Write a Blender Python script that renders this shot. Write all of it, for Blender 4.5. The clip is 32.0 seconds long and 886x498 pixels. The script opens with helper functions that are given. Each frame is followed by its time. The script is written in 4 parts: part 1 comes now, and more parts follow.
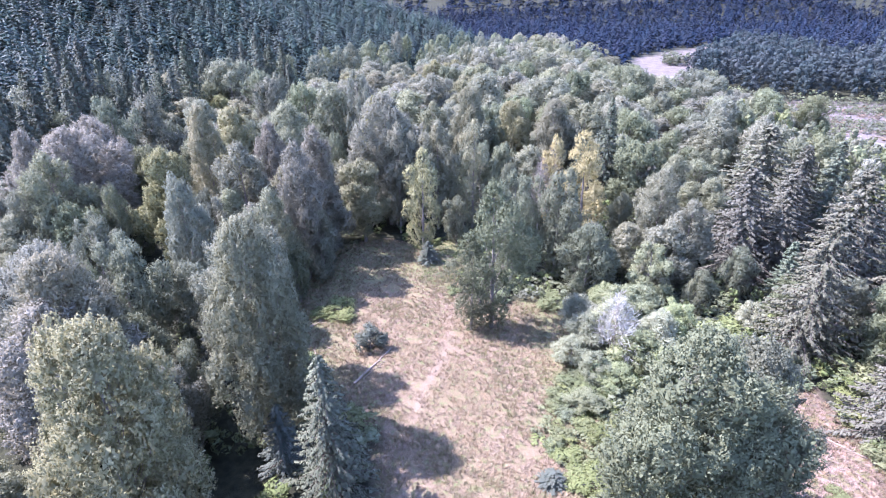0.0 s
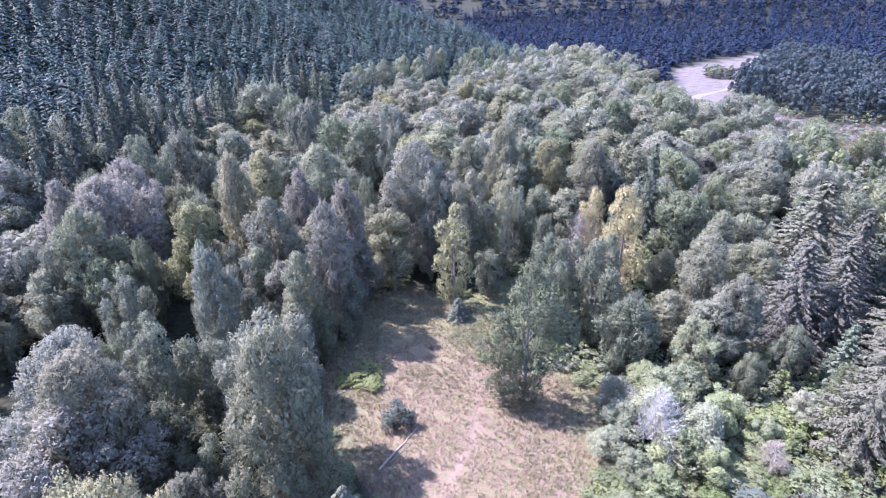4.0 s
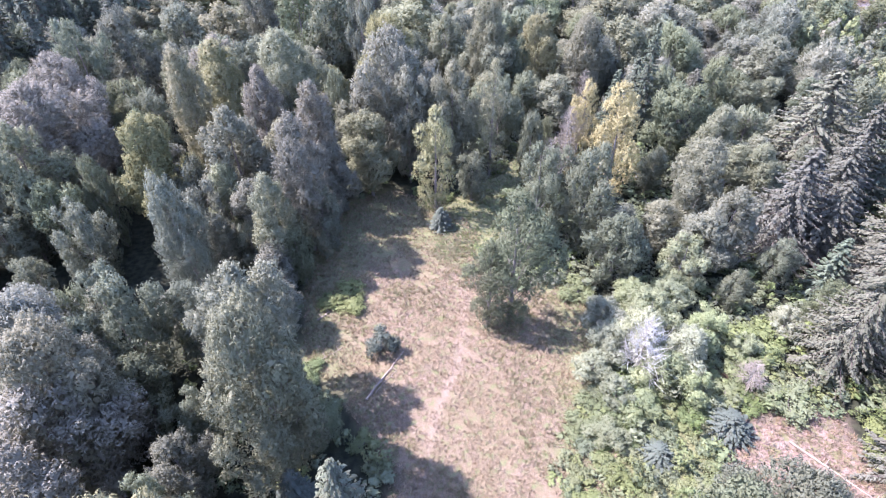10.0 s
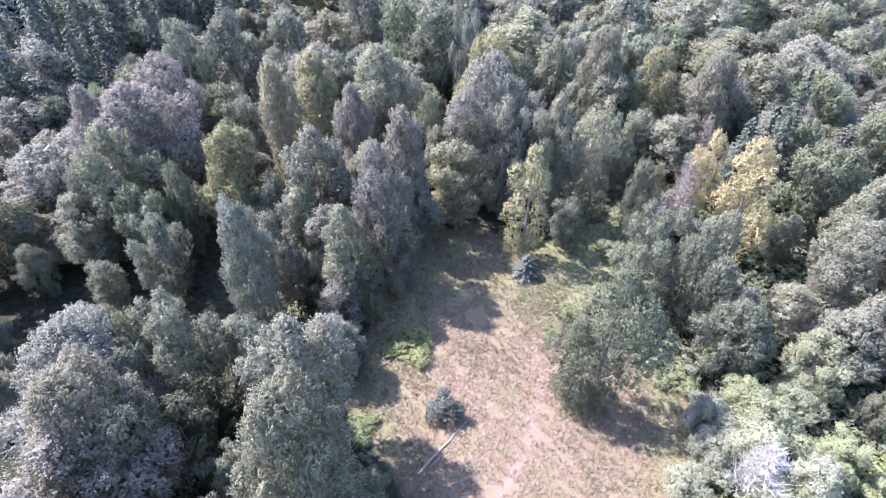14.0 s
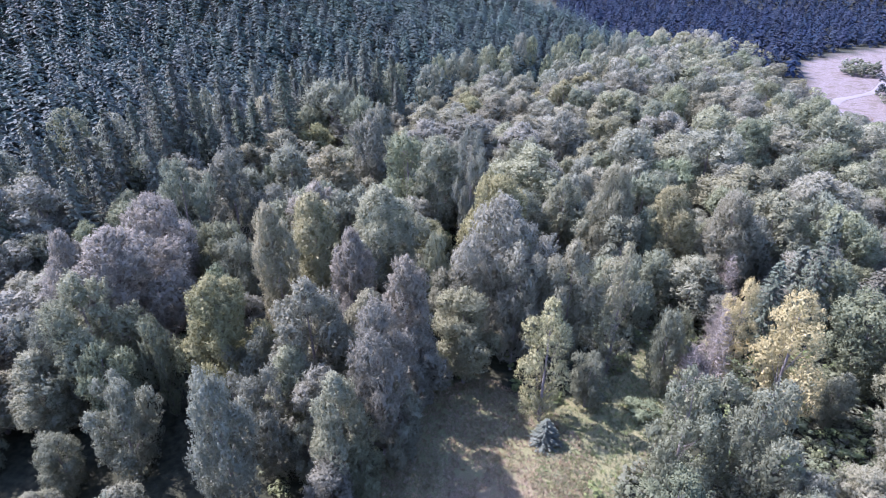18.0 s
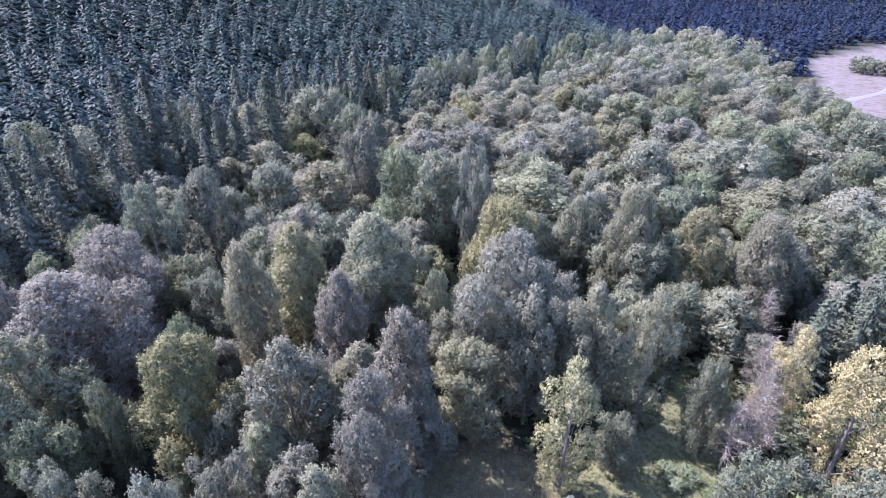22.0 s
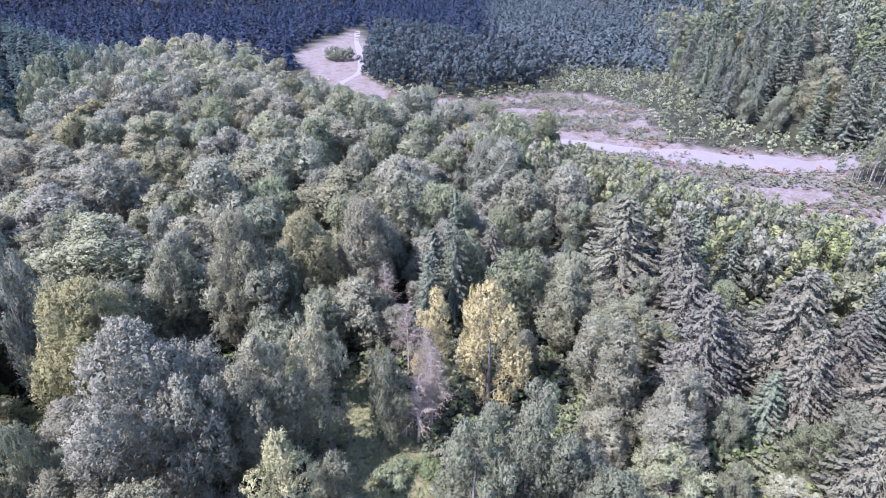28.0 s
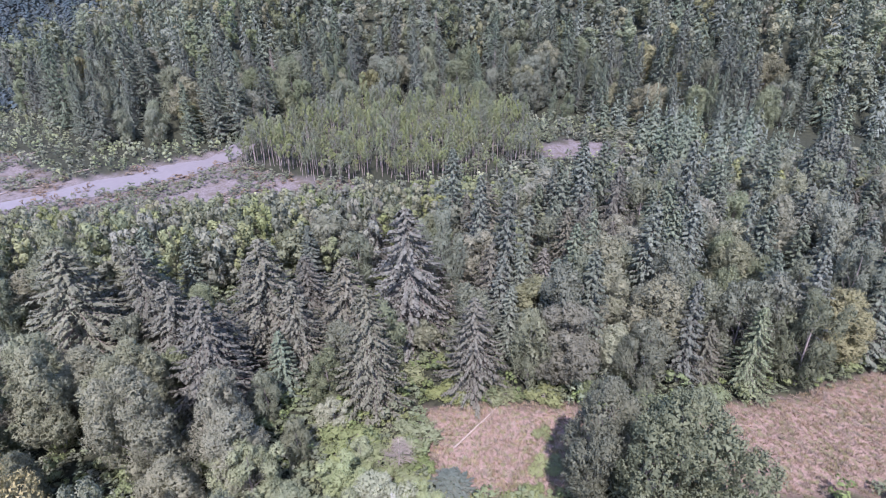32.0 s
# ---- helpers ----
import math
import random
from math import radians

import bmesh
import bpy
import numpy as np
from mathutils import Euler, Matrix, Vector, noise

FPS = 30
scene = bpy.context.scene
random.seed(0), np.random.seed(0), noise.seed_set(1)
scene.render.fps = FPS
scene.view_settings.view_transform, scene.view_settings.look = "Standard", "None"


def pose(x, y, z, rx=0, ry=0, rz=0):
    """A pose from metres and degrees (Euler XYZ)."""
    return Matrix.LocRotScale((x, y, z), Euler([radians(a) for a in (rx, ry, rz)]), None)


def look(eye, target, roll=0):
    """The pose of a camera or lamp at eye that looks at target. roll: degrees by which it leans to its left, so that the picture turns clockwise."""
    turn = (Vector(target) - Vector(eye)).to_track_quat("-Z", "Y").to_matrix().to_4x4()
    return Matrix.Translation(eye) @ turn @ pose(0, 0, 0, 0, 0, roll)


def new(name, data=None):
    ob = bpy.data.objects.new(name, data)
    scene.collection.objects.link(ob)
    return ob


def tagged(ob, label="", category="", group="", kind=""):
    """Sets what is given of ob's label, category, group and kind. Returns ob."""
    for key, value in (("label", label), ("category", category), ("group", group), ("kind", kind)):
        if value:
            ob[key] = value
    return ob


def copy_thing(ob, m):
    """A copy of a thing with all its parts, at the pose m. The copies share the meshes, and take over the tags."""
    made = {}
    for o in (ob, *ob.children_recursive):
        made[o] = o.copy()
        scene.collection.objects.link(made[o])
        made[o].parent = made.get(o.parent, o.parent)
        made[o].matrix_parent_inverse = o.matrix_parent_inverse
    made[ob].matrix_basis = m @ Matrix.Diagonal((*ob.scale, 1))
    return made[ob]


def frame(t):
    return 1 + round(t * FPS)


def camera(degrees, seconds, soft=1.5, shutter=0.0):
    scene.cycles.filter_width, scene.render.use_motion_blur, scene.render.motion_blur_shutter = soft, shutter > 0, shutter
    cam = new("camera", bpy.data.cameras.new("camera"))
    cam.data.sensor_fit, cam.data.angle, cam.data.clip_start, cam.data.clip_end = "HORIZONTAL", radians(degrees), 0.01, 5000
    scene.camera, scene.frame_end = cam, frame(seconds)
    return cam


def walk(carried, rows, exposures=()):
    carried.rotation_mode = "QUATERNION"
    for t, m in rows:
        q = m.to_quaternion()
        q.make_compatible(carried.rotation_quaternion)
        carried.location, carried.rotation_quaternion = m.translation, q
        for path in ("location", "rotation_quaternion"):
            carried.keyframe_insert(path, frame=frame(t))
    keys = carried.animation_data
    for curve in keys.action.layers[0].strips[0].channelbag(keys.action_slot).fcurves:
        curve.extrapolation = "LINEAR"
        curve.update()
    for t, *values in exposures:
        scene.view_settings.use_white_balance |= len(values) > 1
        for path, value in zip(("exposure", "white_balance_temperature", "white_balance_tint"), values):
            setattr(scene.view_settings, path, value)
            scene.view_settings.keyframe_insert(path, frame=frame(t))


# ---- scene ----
cam = camera(78.9, 32.0, soft=1.05)
PATH = [
    (0.0, (8.02, 13.18, 61.57), (13.72, 103.42, 18.84), -0.25),
    (0.5, (7.92, 14.36, 62.87), (13.65, 104.57, 20.09), -0.31),
    (1.0, (7.88, 15.60, 64.19), (13.62, 105.75, 21.28), -0.29),
    (1.5, (7.80, 16.90, 65.47), (13.53, 106.99, 22.44), -0.25),
    (2.0, (7.75, 18.27, 66.76), (13.06, 108.34, 23.63), -0.32),
    (2.5, (7.67, 19.71, 68.08), (12.22, 109.76, 24.82), -0.25),
    (3.0, (7.62, 21.14, 69.53), (10.87, 111.23, 26.24), -0.21),
    (3.5, (7.62, 22.43, 71.09), (8.85, 112.61, 27.88), -0.24),
    (5.5, (7.42, 25.71, 77.47), (7.43, 115.82, 34.10), -0.07),
    (6.0, (7.37, 26.30, 78.48), (7.37, 116.38, 35.04), -0.05),
    (6.5, (7.33, 26.98, 78.96), (7.33, 117.01, 35.43), 0.00),
    (7.0, (7.35, 27.81, 79.03), (7.83, 117.83, 35.50), -0.07),
    (7.5, (7.41, 28.76, 78.90), (8.52, 118.80, 35.40), -0.16),
    (7.8, (7.40, 29.42, 78.79), (9.14, 119.28, 34.95), -0.18),
    (8.0, (7.40, 29.85, 78.71), (9.51, 117.36, 30.36), -0.20),
    (8.1, (7.41, 30.17, 78.71), (9.69, 115.67, 26.91), -0.19),
    (8.2, (7.42, 30.48, 78.71), (9.82, 112.76, 21.92), -0.18),
    (8.3, (7.43, 30.80, 78.70), (9.93, 109.56, 17.14), -0.17),
    (8.4, (7.44, 31.11, 78.70), (10.05, 107.22, 13.89), -0.17),
    (8.5, (7.44, 31.43, 78.70), (10.24, 107.11, 13.39), -0.16),
    (9.0, (7.52, 32.91, 78.78), (10.97, 108.62, 13.53), -0.15),
    (9.5, (7.58, 34.39, 78.90), (11.50, 110.10, 13.68), -0.11),
    (10.0, (7.60, 36.00, 78.97), (11.29, 111.72, 13.76), -0.07),
    (10.5, (7.65, 37.71, 78.96), (5.78, 113.46, 13.71), 0.02),
    (11.0, (7.72, 39.44, 78.86), (1.41, 115.00, 13.66), 0.09),
    (11.5, (7.67, 41.18, 78.67), (-0.08, 116.77, 13.65), 0.07),
    (12.0, (7.47, 43.01, 78.48), (-0.67, 118.65, 13.58), 0.09),
    (12.5, (7.21, 44.84, 78.35), (-3.17, 120.35, 13.61), 0.16),
    (13.0, (6.88, 46.58, 78.27), (-3.35, 122.23, 13.68), 0.16),
    (13.5, (6.54, 48.19, 78.23), (-3.74, 123.97, 13.80), 0.19),
    (14.0, (6.16, 49.76, 78.26), (-4.31, 125.56, 13.88), 0.25),
    (14.4, (5.82, 51.16, 78.40), (-4.88, 127.02, 14.12), 0.24),
    (14.5, (5.73, 51.51, 78.43), (-5.37, 129.89, 17.33), 0.24),
    (14.6, (5.67, 51.80, 78.50), (-5.99, 133.28, 21.71), 0.23),
    (14.7, (5.60, 52.08, 78.56), (-6.56, 136.38, 26.16), 0.22),
    (14.8, (5.53, 52.36, 78.63), (-7.02, 138.57, 29.54), 0.22),
    (14.9, (5.46, 52.64, 78.69), (-7.33, 139.76, 31.28), 0.21),
    (15.0, (5.39, 52.93, 78.75), (-7.54, 140.24, 31.75), 0.20),
    (15.5, (5.02, 54.47, 78.91), (-8.01, 141.67, 31.73), 0.30),
    (17.5, (3.28, 60.97, 78.85), (-9.17, 148.12, 31.42), 0.36),
    (18.0, (2.88, 62.80, 78.82), (-9.16, 150.00, 31.37), 0.30),
    (18.5, (2.52, 64.69, 78.82), (-9.42, 151.87, 31.31), 0.23),
    (19.0, (2.14, 66.59, 78.85), (-9.72, 153.76, 31.29), 0.12),
    (19.5, (1.78, 68.53, 78.93), (-9.99, 155.66, 31.29), 0.07),
    (20.0, (1.37, 70.46, 79.00), (-10.29, 157.57, 31.29), -0.02),
    (20.5, (0.96, 72.51, 79.02), (-10.61, 159.60, 31.24), -0.04),
    (21.0, (0.50, 74.67, 78.93), (-10.94, 161.74, 31.11), -0.03),
    (21.5, (0.08, 76.96, 78.77), (-11.31, 164.03, 30.92), 0.00),
    (22.0, (-0.45, 79.32, 78.57), (-11.76, 166.39, 30.72), -0.03),
    (22.5, (-0.99, 81.68, 78.39), (-12.19, 168.75, 30.49), -0.03),
    (23.0, (-1.56, 84.07, 78.21), (-12.32, 171.19, 30.31), -0.02),
    (23.5, (-2.04, 86.46, 78.09), (-10.99, 173.82, 30.27), -0.09),
    (24.0, (-2.43, 88.40, 78.01), (-9.01, 176.09, 30.39), -0.08),
    (24.5, (-2.81, 89.47, 77.97), (-7.15, 177.36, 30.48), -0.13),
    (26.5, (-4.82, 92.42, 77.13), (29.38, 173.63, 29.84), 0.62),
    (27.0, (-4.76, 92.89, 77.25), (38.11, 169.96, 30.11), 0.44),
    (27.5, (-4.58, 93.18, 77.33), (46.71, 165.06, 30.39), 0.25),
    (28.0, (-4.49, 93.34, 77.35), (54.07, 159.55, 30.59), 0.18),
    (28.5, (-4.53, 93.37, 77.38), (60.27, 153.66, 30.83), 0.14),
    (29.0, (-4.66, 93.29, 77.42), (66.06, 146.72, 31.11), 0.10),
    (29.5, (-4.83, 93.24, 77.43), (71.60, 138.34, 31.34), 0.03),
    (30.0, (-5.08, 93.34, 77.44), (76.42, 128.78, 31.59), -0.08),
    (30.5, (-5.34, 93.54, 77.36), (80.50, 117.30, 31.90), -0.17),
    (31.0, (-5.72, 93.79, 77.19), (82.98, 103.97, 32.15), -0.16),
    (31.5, (-6.10, 93.95, 77.01), (83.30, 89.48, 32.43), -0.38),
    (32.0, (-6.56, 94.10, 76.83), (81.43, 76.39, 32.72), -0.56),
]
walk(cam, [(t, look(eye, target, roll)) for t, eye, target, roll in PATH],
     [(0.0, 3.12, 5785, 37), (6.0, 2.86, 5665, 40), (7.8, 2.86, 5685, 40), (8.6, 3.02, 5995, 36), (14.4, 3.04, 5935, 37), (15.0, 2.74, 5735, 39), (18.0, 2.71, 5795, 38),
      (24.5, 2.66, 5805, 38), (28.0, 2.64, 5855, 36), (30.0, 2.66, 5915, 34), (31.0, 2.46, 5935, 34), (32.0, 2.14, 5965, 34)])

# ---- world, sun, exposure ----
SUN = Vector((-0.960, 0.210, 1.33)).normalized()
world = bpy.data.worlds.new("world")
scene.world = world
world.use_nodes = True
sky = world.node_tree.nodes.new("ShaderNodeTexSky")
sky.sky_type, sky.sun_disc = "NISHITA", False
sky.sun_elevation, sky.sun_rotation = math.asin(SUN.z), math.atan2(SUN.x, SUN.y) % math.tau
sky.air_density, sky.dust_density, sky.ozone_density = 1.0, 0.6, 1.5
world.node_tree.links.new(sky.outputs[0], world.node_tree.nodes["Background"].inputs[0])
world.node_tree.nodes["Background"].inputs[1].default_value = 0.15
lamp = new("sun", bpy.data.lights.new("sun", "SUN"))
lamp.data.energy, lamp.data.angle, lamp.data.color = 3.3, radians(0.5), (1.0, 0.96, 0.91)
lamp.matrix_world = look(SUN * 400, (0, 0, 0))


# ---- materials ----
def node(nt, kind, **values):
    n = nt.nodes.new(kind)
    for key, value in values.items():
        n.inputs[key.replace("_", " ")].default_value = value
    return n


def leaf_material(name, low, high, thin=0.38, rough=0.6, spread=0.12, gloss=0.1):
    """Foliage: two tones mixed leaf by leaf, shifted from plant to plant, with some light coming through."""
    m = bpy.data.materials.new(name)
    m.use_nodes = True
    nt = m.node_tree
    shader, out = nt.nodes["Principled BSDF"], nt.nodes["Material Output"]
    geo, info = nt.nodes.new("ShaderNodeNewGeometry"), nt.nodes.new("ShaderNodeObjectInfo")
    tex = node(nt, "ShaderNodeTexNoise", Scale=0.45, Detail=3.0)
    nt.links.new(geo.outputs["Position"], tex.inputs["Vector"])
    add = nt.nodes.new("ShaderNodeMath")
    add.operation = "MULTIPLY_ADD"
    nt.links.new(geo.outputs["Random Per Island"], add.inputs[0])
    add.inputs[1].default_value = 0.30
    sub = nt.nodes.new("ShaderNodeMath")
    sub.operation = "SUBTRACT"
    nt.links.new(tex.outputs["Fac"], sub.inputs[0])
    sub.inputs[1].default_value = 0.15
    nt.links.new(sub.outputs[0], add.inputs[2])
    mix = nt.nodes.new("ShaderNodeMix")
    mix.data_type = "RGBA"
    mix.inputs[6].default_value, mix.inputs[7].default_value = (*low, 1), (*high, 1)
    nt.links.new(add.outputs[0], mix.inputs[0])
    tone = nt.nodes.new("ShaderNodeHueSaturation")
    nt.links.new(mix.outputs[2], tone.inputs["Color"])
    each, chance = nt.nodes.new("ShaderNodeAttribute"), nt.nodes.new("ShaderNodeMath")
    each.attribute_name, chance.operation = "tree", "ADD"
    nt.links.new(info.outputs["Random"], chance.inputs[0])
    nt.links.new(each.outputs["Fac"], chance.inputs[1])
    for key, mid, width in (("Hue", 0.499, 0.24 * spread), ("Saturation", 1.0, 4.2 * spread), ("Value", 1.0, 2.8 * spread)):
        ramp = nt.nodes.new("ShaderNodeMapRange")
        ramp.inputs["To Min"].default_value, ramp.inputs["To Max"].default_value = mid - width / 2, mid + width / 2
        turn, scale = nt.nodes.new("ShaderNodeMath"), nt.nodes.new("ShaderNodeMath")
        turn.operation, scale.operation = "FRACT", "MULTIPLY"
        scale.inputs[1].default_value = {"Hue": 7.31, "Saturation": 13.7, "Value": 1.0}[key]
        nt.links.new(chance.outputs[0], scale.inputs[0])
        nt.links.new(scale.outputs[0], turn.inputs[0])
        nt.links.new(turn.outputs[0], ramp.inputs["Value"])
        nt.links.new(ramp.outputs[0], tone.inputs[key])
    nt.links.new(tone.outputs[0], shader.inputs["Base Color"])
    shader.inputs["Roughness"].default_value = rough
    shader.inputs["Specular IOR Level"].default_value = gloss
    glow = nt.nodes.new("ShaderNodeBsdfTranslucent")
    nt.links.new(tone.outputs[0], glow.inputs["Color"])
    both = nt.nodes.new("ShaderNodeMixShader")
    both.inputs[0].default_value = thin
    nt.links.new(shader.outputs[0], both.inputs[1])
    nt.links.new(glow.outputs[0], both.inputs[2])
    nt.links.new(both.outputs[0], out.inputs["Surface"])
    return m


def rough_material(name, low, high, scale=2.0, rough=0.9, bump=0.3, fine=14.0):
    """Earth, bark, stone: two tones by noise at two scales, with relief."""
    m = bpy.data.materials.new(name)
    m.use_nodes = True
    nt = m.node_tree
    shader = nt.nodes["Principled BSDF"]
    geo = nt.nodes.new("ShaderNodeNewGeometry")
    a, b = node(nt, "ShaderNodeTexNoise", Scale=scale, Detail=6.0), node(nt, "ShaderNodeTexNoise", Scale=scale * fine, Detail=3.0)
    for t in (a, b):
        nt.links.new(geo.outputs["Position"], t.inputs["Vector"])
    mean = nt.nodes.new("ShaderNodeMath")
    mean.operation = "MULTIPLY_ADD"
    nt.links.new(b.outputs["Fac"], mean.inputs[0])
    mean.inputs[1].default_value = 0.9
    sub = nt.nodes.new("ShaderNodeMath")
    sub.operation = "MULTIPLY_ADD"
    nt.links.new(a.outputs["Fac"], sub.inputs[0])
    sub.inputs[1].default_value, sub.inputs[2].default_value = 1.6, -0.75
    nt.links.new(sub.outputs[0], mean.inputs[2])
    mix = nt.nodes.new("ShaderNodeMix")
    mix.data_type = "RGBA"
    mix.inputs[6].default_value, mix.inputs[7].default_value = (*low, 1), (*high, 1)
    nt.links.new(mean.outputs[0], mix.inputs[0])
    nt.links.new(mix.outputs[2], shader.inputs["Base Color"])
    relief = node(nt, "ShaderNodeBump", Strength=bump, Distance=0.1)
    nt.links.new(b.outputs["Fac"], relief.inputs["Height"])
    nt.links.new(relief.outputs[0], shader.inputs["Normal"])
    shader.inputs["Roughness"].default_value = rough
    return m


COTTON = leaf_material("cottonwood leaves", (0.094, 0.102, 0.067), (0.210, 0.217, 0.149))
WARM = leaf_material("turning cottonwood leaves", (0.100, 0.105, 0.056), (0.205, 0.204, 0.120))
ALDER = leaf_material("alder leaves", (0.078, 0.093, 0.057), (0.172, 0.190, 0.124))
DEEP = leaf_material("dark cottonwood leaves", (0.052, 0.064, 0.036), (0.152, 0.170, 0.098))
BRIGHT = leaf_material("willow leaves", (0.132, 0.155, 0.086), (0.262, 0.286, 0.178), thin=0.35)
YELLOW = leaf_material("yellowing leaves", (0.190, 0.174, 0.072), (0.335, 0.302, 0.145), thin=0.35, spread=0.06)
GREYSPRUCE = leaf_material("grey spruce needles", (0.056, 0.060, 0.043), (0.110, 0.112, 0.083), thin=0.12, gloss=0.1)
FIR = leaf_material("fir needles", (0.046, 0.060, 0.042), (0.108, 0.128, 0.090), thin=0.12, gloss=0.1)
BLUESPRUCE = leaf_material("blue spruce needles", (0.040, 0.054, 0.040), (0.096, 0.115, 0.088), thin=0.12, spread=0.05, gloss=0.1)
FERN = leaf_material("undergrowth leaves", (0.072, 0.094, 0.044), (0.168, 0.198, 0.100), thin=0.35)
LIME = leaf_material("fresh shrub leaves", (0.100, 0.118, 0.054), (0.188, 0.210, 0.104), thin=0.35, spread=0.08)
SEDGE = leaf_material("yellowing sedge blades", (0.105, 0.100, 0.052), (0.200, 0.185, 0.104), thin=0.3, rough=0.8, spread=0.06)
DRY = leaf_material("dry grass blades", (0.120, 0.094, 0.060), (0.255, 0.202, 0.138), thin=0.25, rough=0.8, spread=0.05)
PINK = leaf_material("grey lichen twigs", (0.105, 0.092, 0.072), (0.205, 0.182, 0.146), thin=0.1, rough=0.8, spread=0.05)
RUST = leaf_material("rusty bracken", (0.112, 0.088, 0.060), (0.205, 0.166, 0.116), thin=0.3, rough=0.8)
# far foliage, darkened and blued in its base colour to stand for haze
HAZYFAR = leaf_material("hazy far foliage", (0.020, 0.031, 0.034), (0.052, 0.068, 0.066), thin=0.1, gloss=0.06)
# hillside needles, with the bluish haze of distance put into the base colour
HAZYHILLFIR = leaf_material("haze-tinted hill fir needles", (0.022, 0.039, 0.033), (0.050, 0.075, 0.062), thin=0.12, gloss=0.08)
GREENFIR = leaf_material("green fir needles", (0.060, 0.078, 0.047), (0.155, 0.182, 0.118), thin=0.12, gloss=0.1)
PALE = leaf_material("pale cottonwood leaves", (0.118, 0.122, 0.058), (0.265, 0.260, 0.150), thin=0.3, spread=0.08)
# dark blue tone: cloud shadow and haze are painted into these needles
HAZYSHADEFIR = leaf_material("cloud-shaded hazy fir needles", (0.009, 0.015, 0.027), (0.018, 0.027, 0.042), thin=0.1, rough=0.8, gloss=0.05)
LICHEN = leaf_material("lichen-covered twigs", (0.190, 0.195, 0.166), (0.380, 0.388, 0.340), thin=0.1, rough=0.8, spread=0.05)
BARK = rough_material("grey bark", (0.070, 0.060, 0.050), (0.200, 0.180, 0.160), 3.0)
PALEBARK = rough_material("pale dead bark", (0.140, 0.128, 0.102), (0.290, 0.266, 0.220), 3.0)
POLEBARK = rough_material("young alder bark", (0.130, 0.112, 0.100), (0.260, 0.226, 0.205), 3.0)
DARKBARK = rough_material("brown bark", (0.045, 0.034, 0.028), (0.120, 0.095, 0.080), 3.0)
LOGWOOD = rough_material("weathered log wood", (0.110, 0.088, 0.068), (0.230, 0.190, 0.150), 2.0)


def ground_material():
    m = bpy.data.materials.new("ground")
    m.use_nodes = True
    nt = m.node_tree
    shader = nt.nodes["Principled BSDF"]
    geo = nt.nodes.new("ShaderNodeNewGeometry")
    zone = nt.nodes.new("ShaderNodeVertexColor")
    zone.layer_name = "cover"
    split = nt.nodes.new("ShaderNodeSeparateColor")
    nt.links.new(zone.outputs["Color"], split.inputs[0])
    big, mid, fine = (node(nt, "ShaderNodeTexNoise", Scale=s, Detail=5.0) for s in (0.09, 0.8, 6.0))
    for t in (big, mid, fine):
        nt.links.new(geo.outputs["Position"], t.inputs["Vector"])

    def blend(fac, a, b):
        mix = nt.nodes.new("ShaderNodeMix")
        mix.data_type = "RGBA"
        if fac is not None:
            nt.links.new(fac, mix.inputs[0])
        for slot, value in ((6, a), (7, b)):
            if isinstance(value, tuple):
                mix.inputs[slot].default_value = (*value, 1)
            else:
                nt.links.new(value, mix.inputs[slot])
        return mix.outputs[2]

    def steep(out, low, high):
        ramp = nt.nodes.new("ShaderNodeMapRange")
        ramp.inputs["From Min"].default_value, ramp.inputs["From Max"].default_value = low, high
        nt.links.new(out, ramp.inputs["Value"])
        return ramp.outputs[0]

    # woodland floor: litter colour lowered, so shade between the trees is part of it
    shaded_floor = blend(steep(mid.outputs["Fac"], 0.35, 0.65), (0.012, 0.014, 0.009), (0.028, 0.031, 0.018))
    straw = blend(steep(fine.outputs["Fac"], 0.35, 0.65), (0.086, 0.068, 0.043), (0.160, 0.128, 0.083))
    rosy = blend(steep(fine.outputs["Fac"], 0.35, 0.65), (0.095, 0.071, 0.052), (0.172, 0.133, 0.099))
    straw = blend(steep(big.outputs["Fac"], 0.42, 0.58), straw, rosy)
    clump = node(nt, "ShaderNodeTexNoise", Scale=1.9, Detail=4.0, Roughness=0.65)
    nt.links.new(geo.outputs["Position"], clump.inputs["Vector"])
    straw = blend(steep(clump.outputs["Fac"], 0.44, 0.62), straw, (0.092, 0.074, 0.044))
    green = blend(steep(fine.outputs["Fac"], 0.35, 0.65), (0.055, 0.064, 0.028), (0.130, 0.135, 0.066))
    straw = blend(steep(mid.outputs["Fac"], 0.50, 0.66), straw, green)
    stones = blend(steep(fine.outputs["Fac"], 0.3, 0.7), (0.062, 0.054, 0.052), (0.150, 0.134, 0.130))
    stones = blend(steep(mid.outputs["Fac"], 0.46, 0.62), stones, (0.070, 0.062, 0.052))
    drift = node(nt, "ShaderNodeTexNoise", Scale=0.14, Detail=5.0, Roughness=0.7)
    nt.links.new(geo.outputs["Position"], drift.inputs["Vector"])
    stones = blend(steep(drift.outputs["Fac"], 0.50, 0.62), stones, (0.062, 0.053, 0.040))
    bracken = blend(steep(fine.outputs["Fac"], 0.35, 0.65), (0.104, 0.071, 0.054), (0.200, 0.148, 0.119))
    bracken = blend(steep(mid.outputs["Fac"], 0.48, 0.62), bracken, (0.098, 0.094, 0.048))
    trodden = nt.nodes.new("ShaderNodeAttribute")
    trodden.attribute_name = "worn"
    bare = blend(steep(fine.outputs["Fac"], 0.3, 0.7), (0.118, 0.088, 0.066), (0.185, 0.143, 0.112))
    part_bare = nt.nodes.new("ShaderNodeMath")
    part_bare.operation = "MULTIPLY"
    nt.links.new(trodden.outputs["Fac"], part_bare.inputs[0])
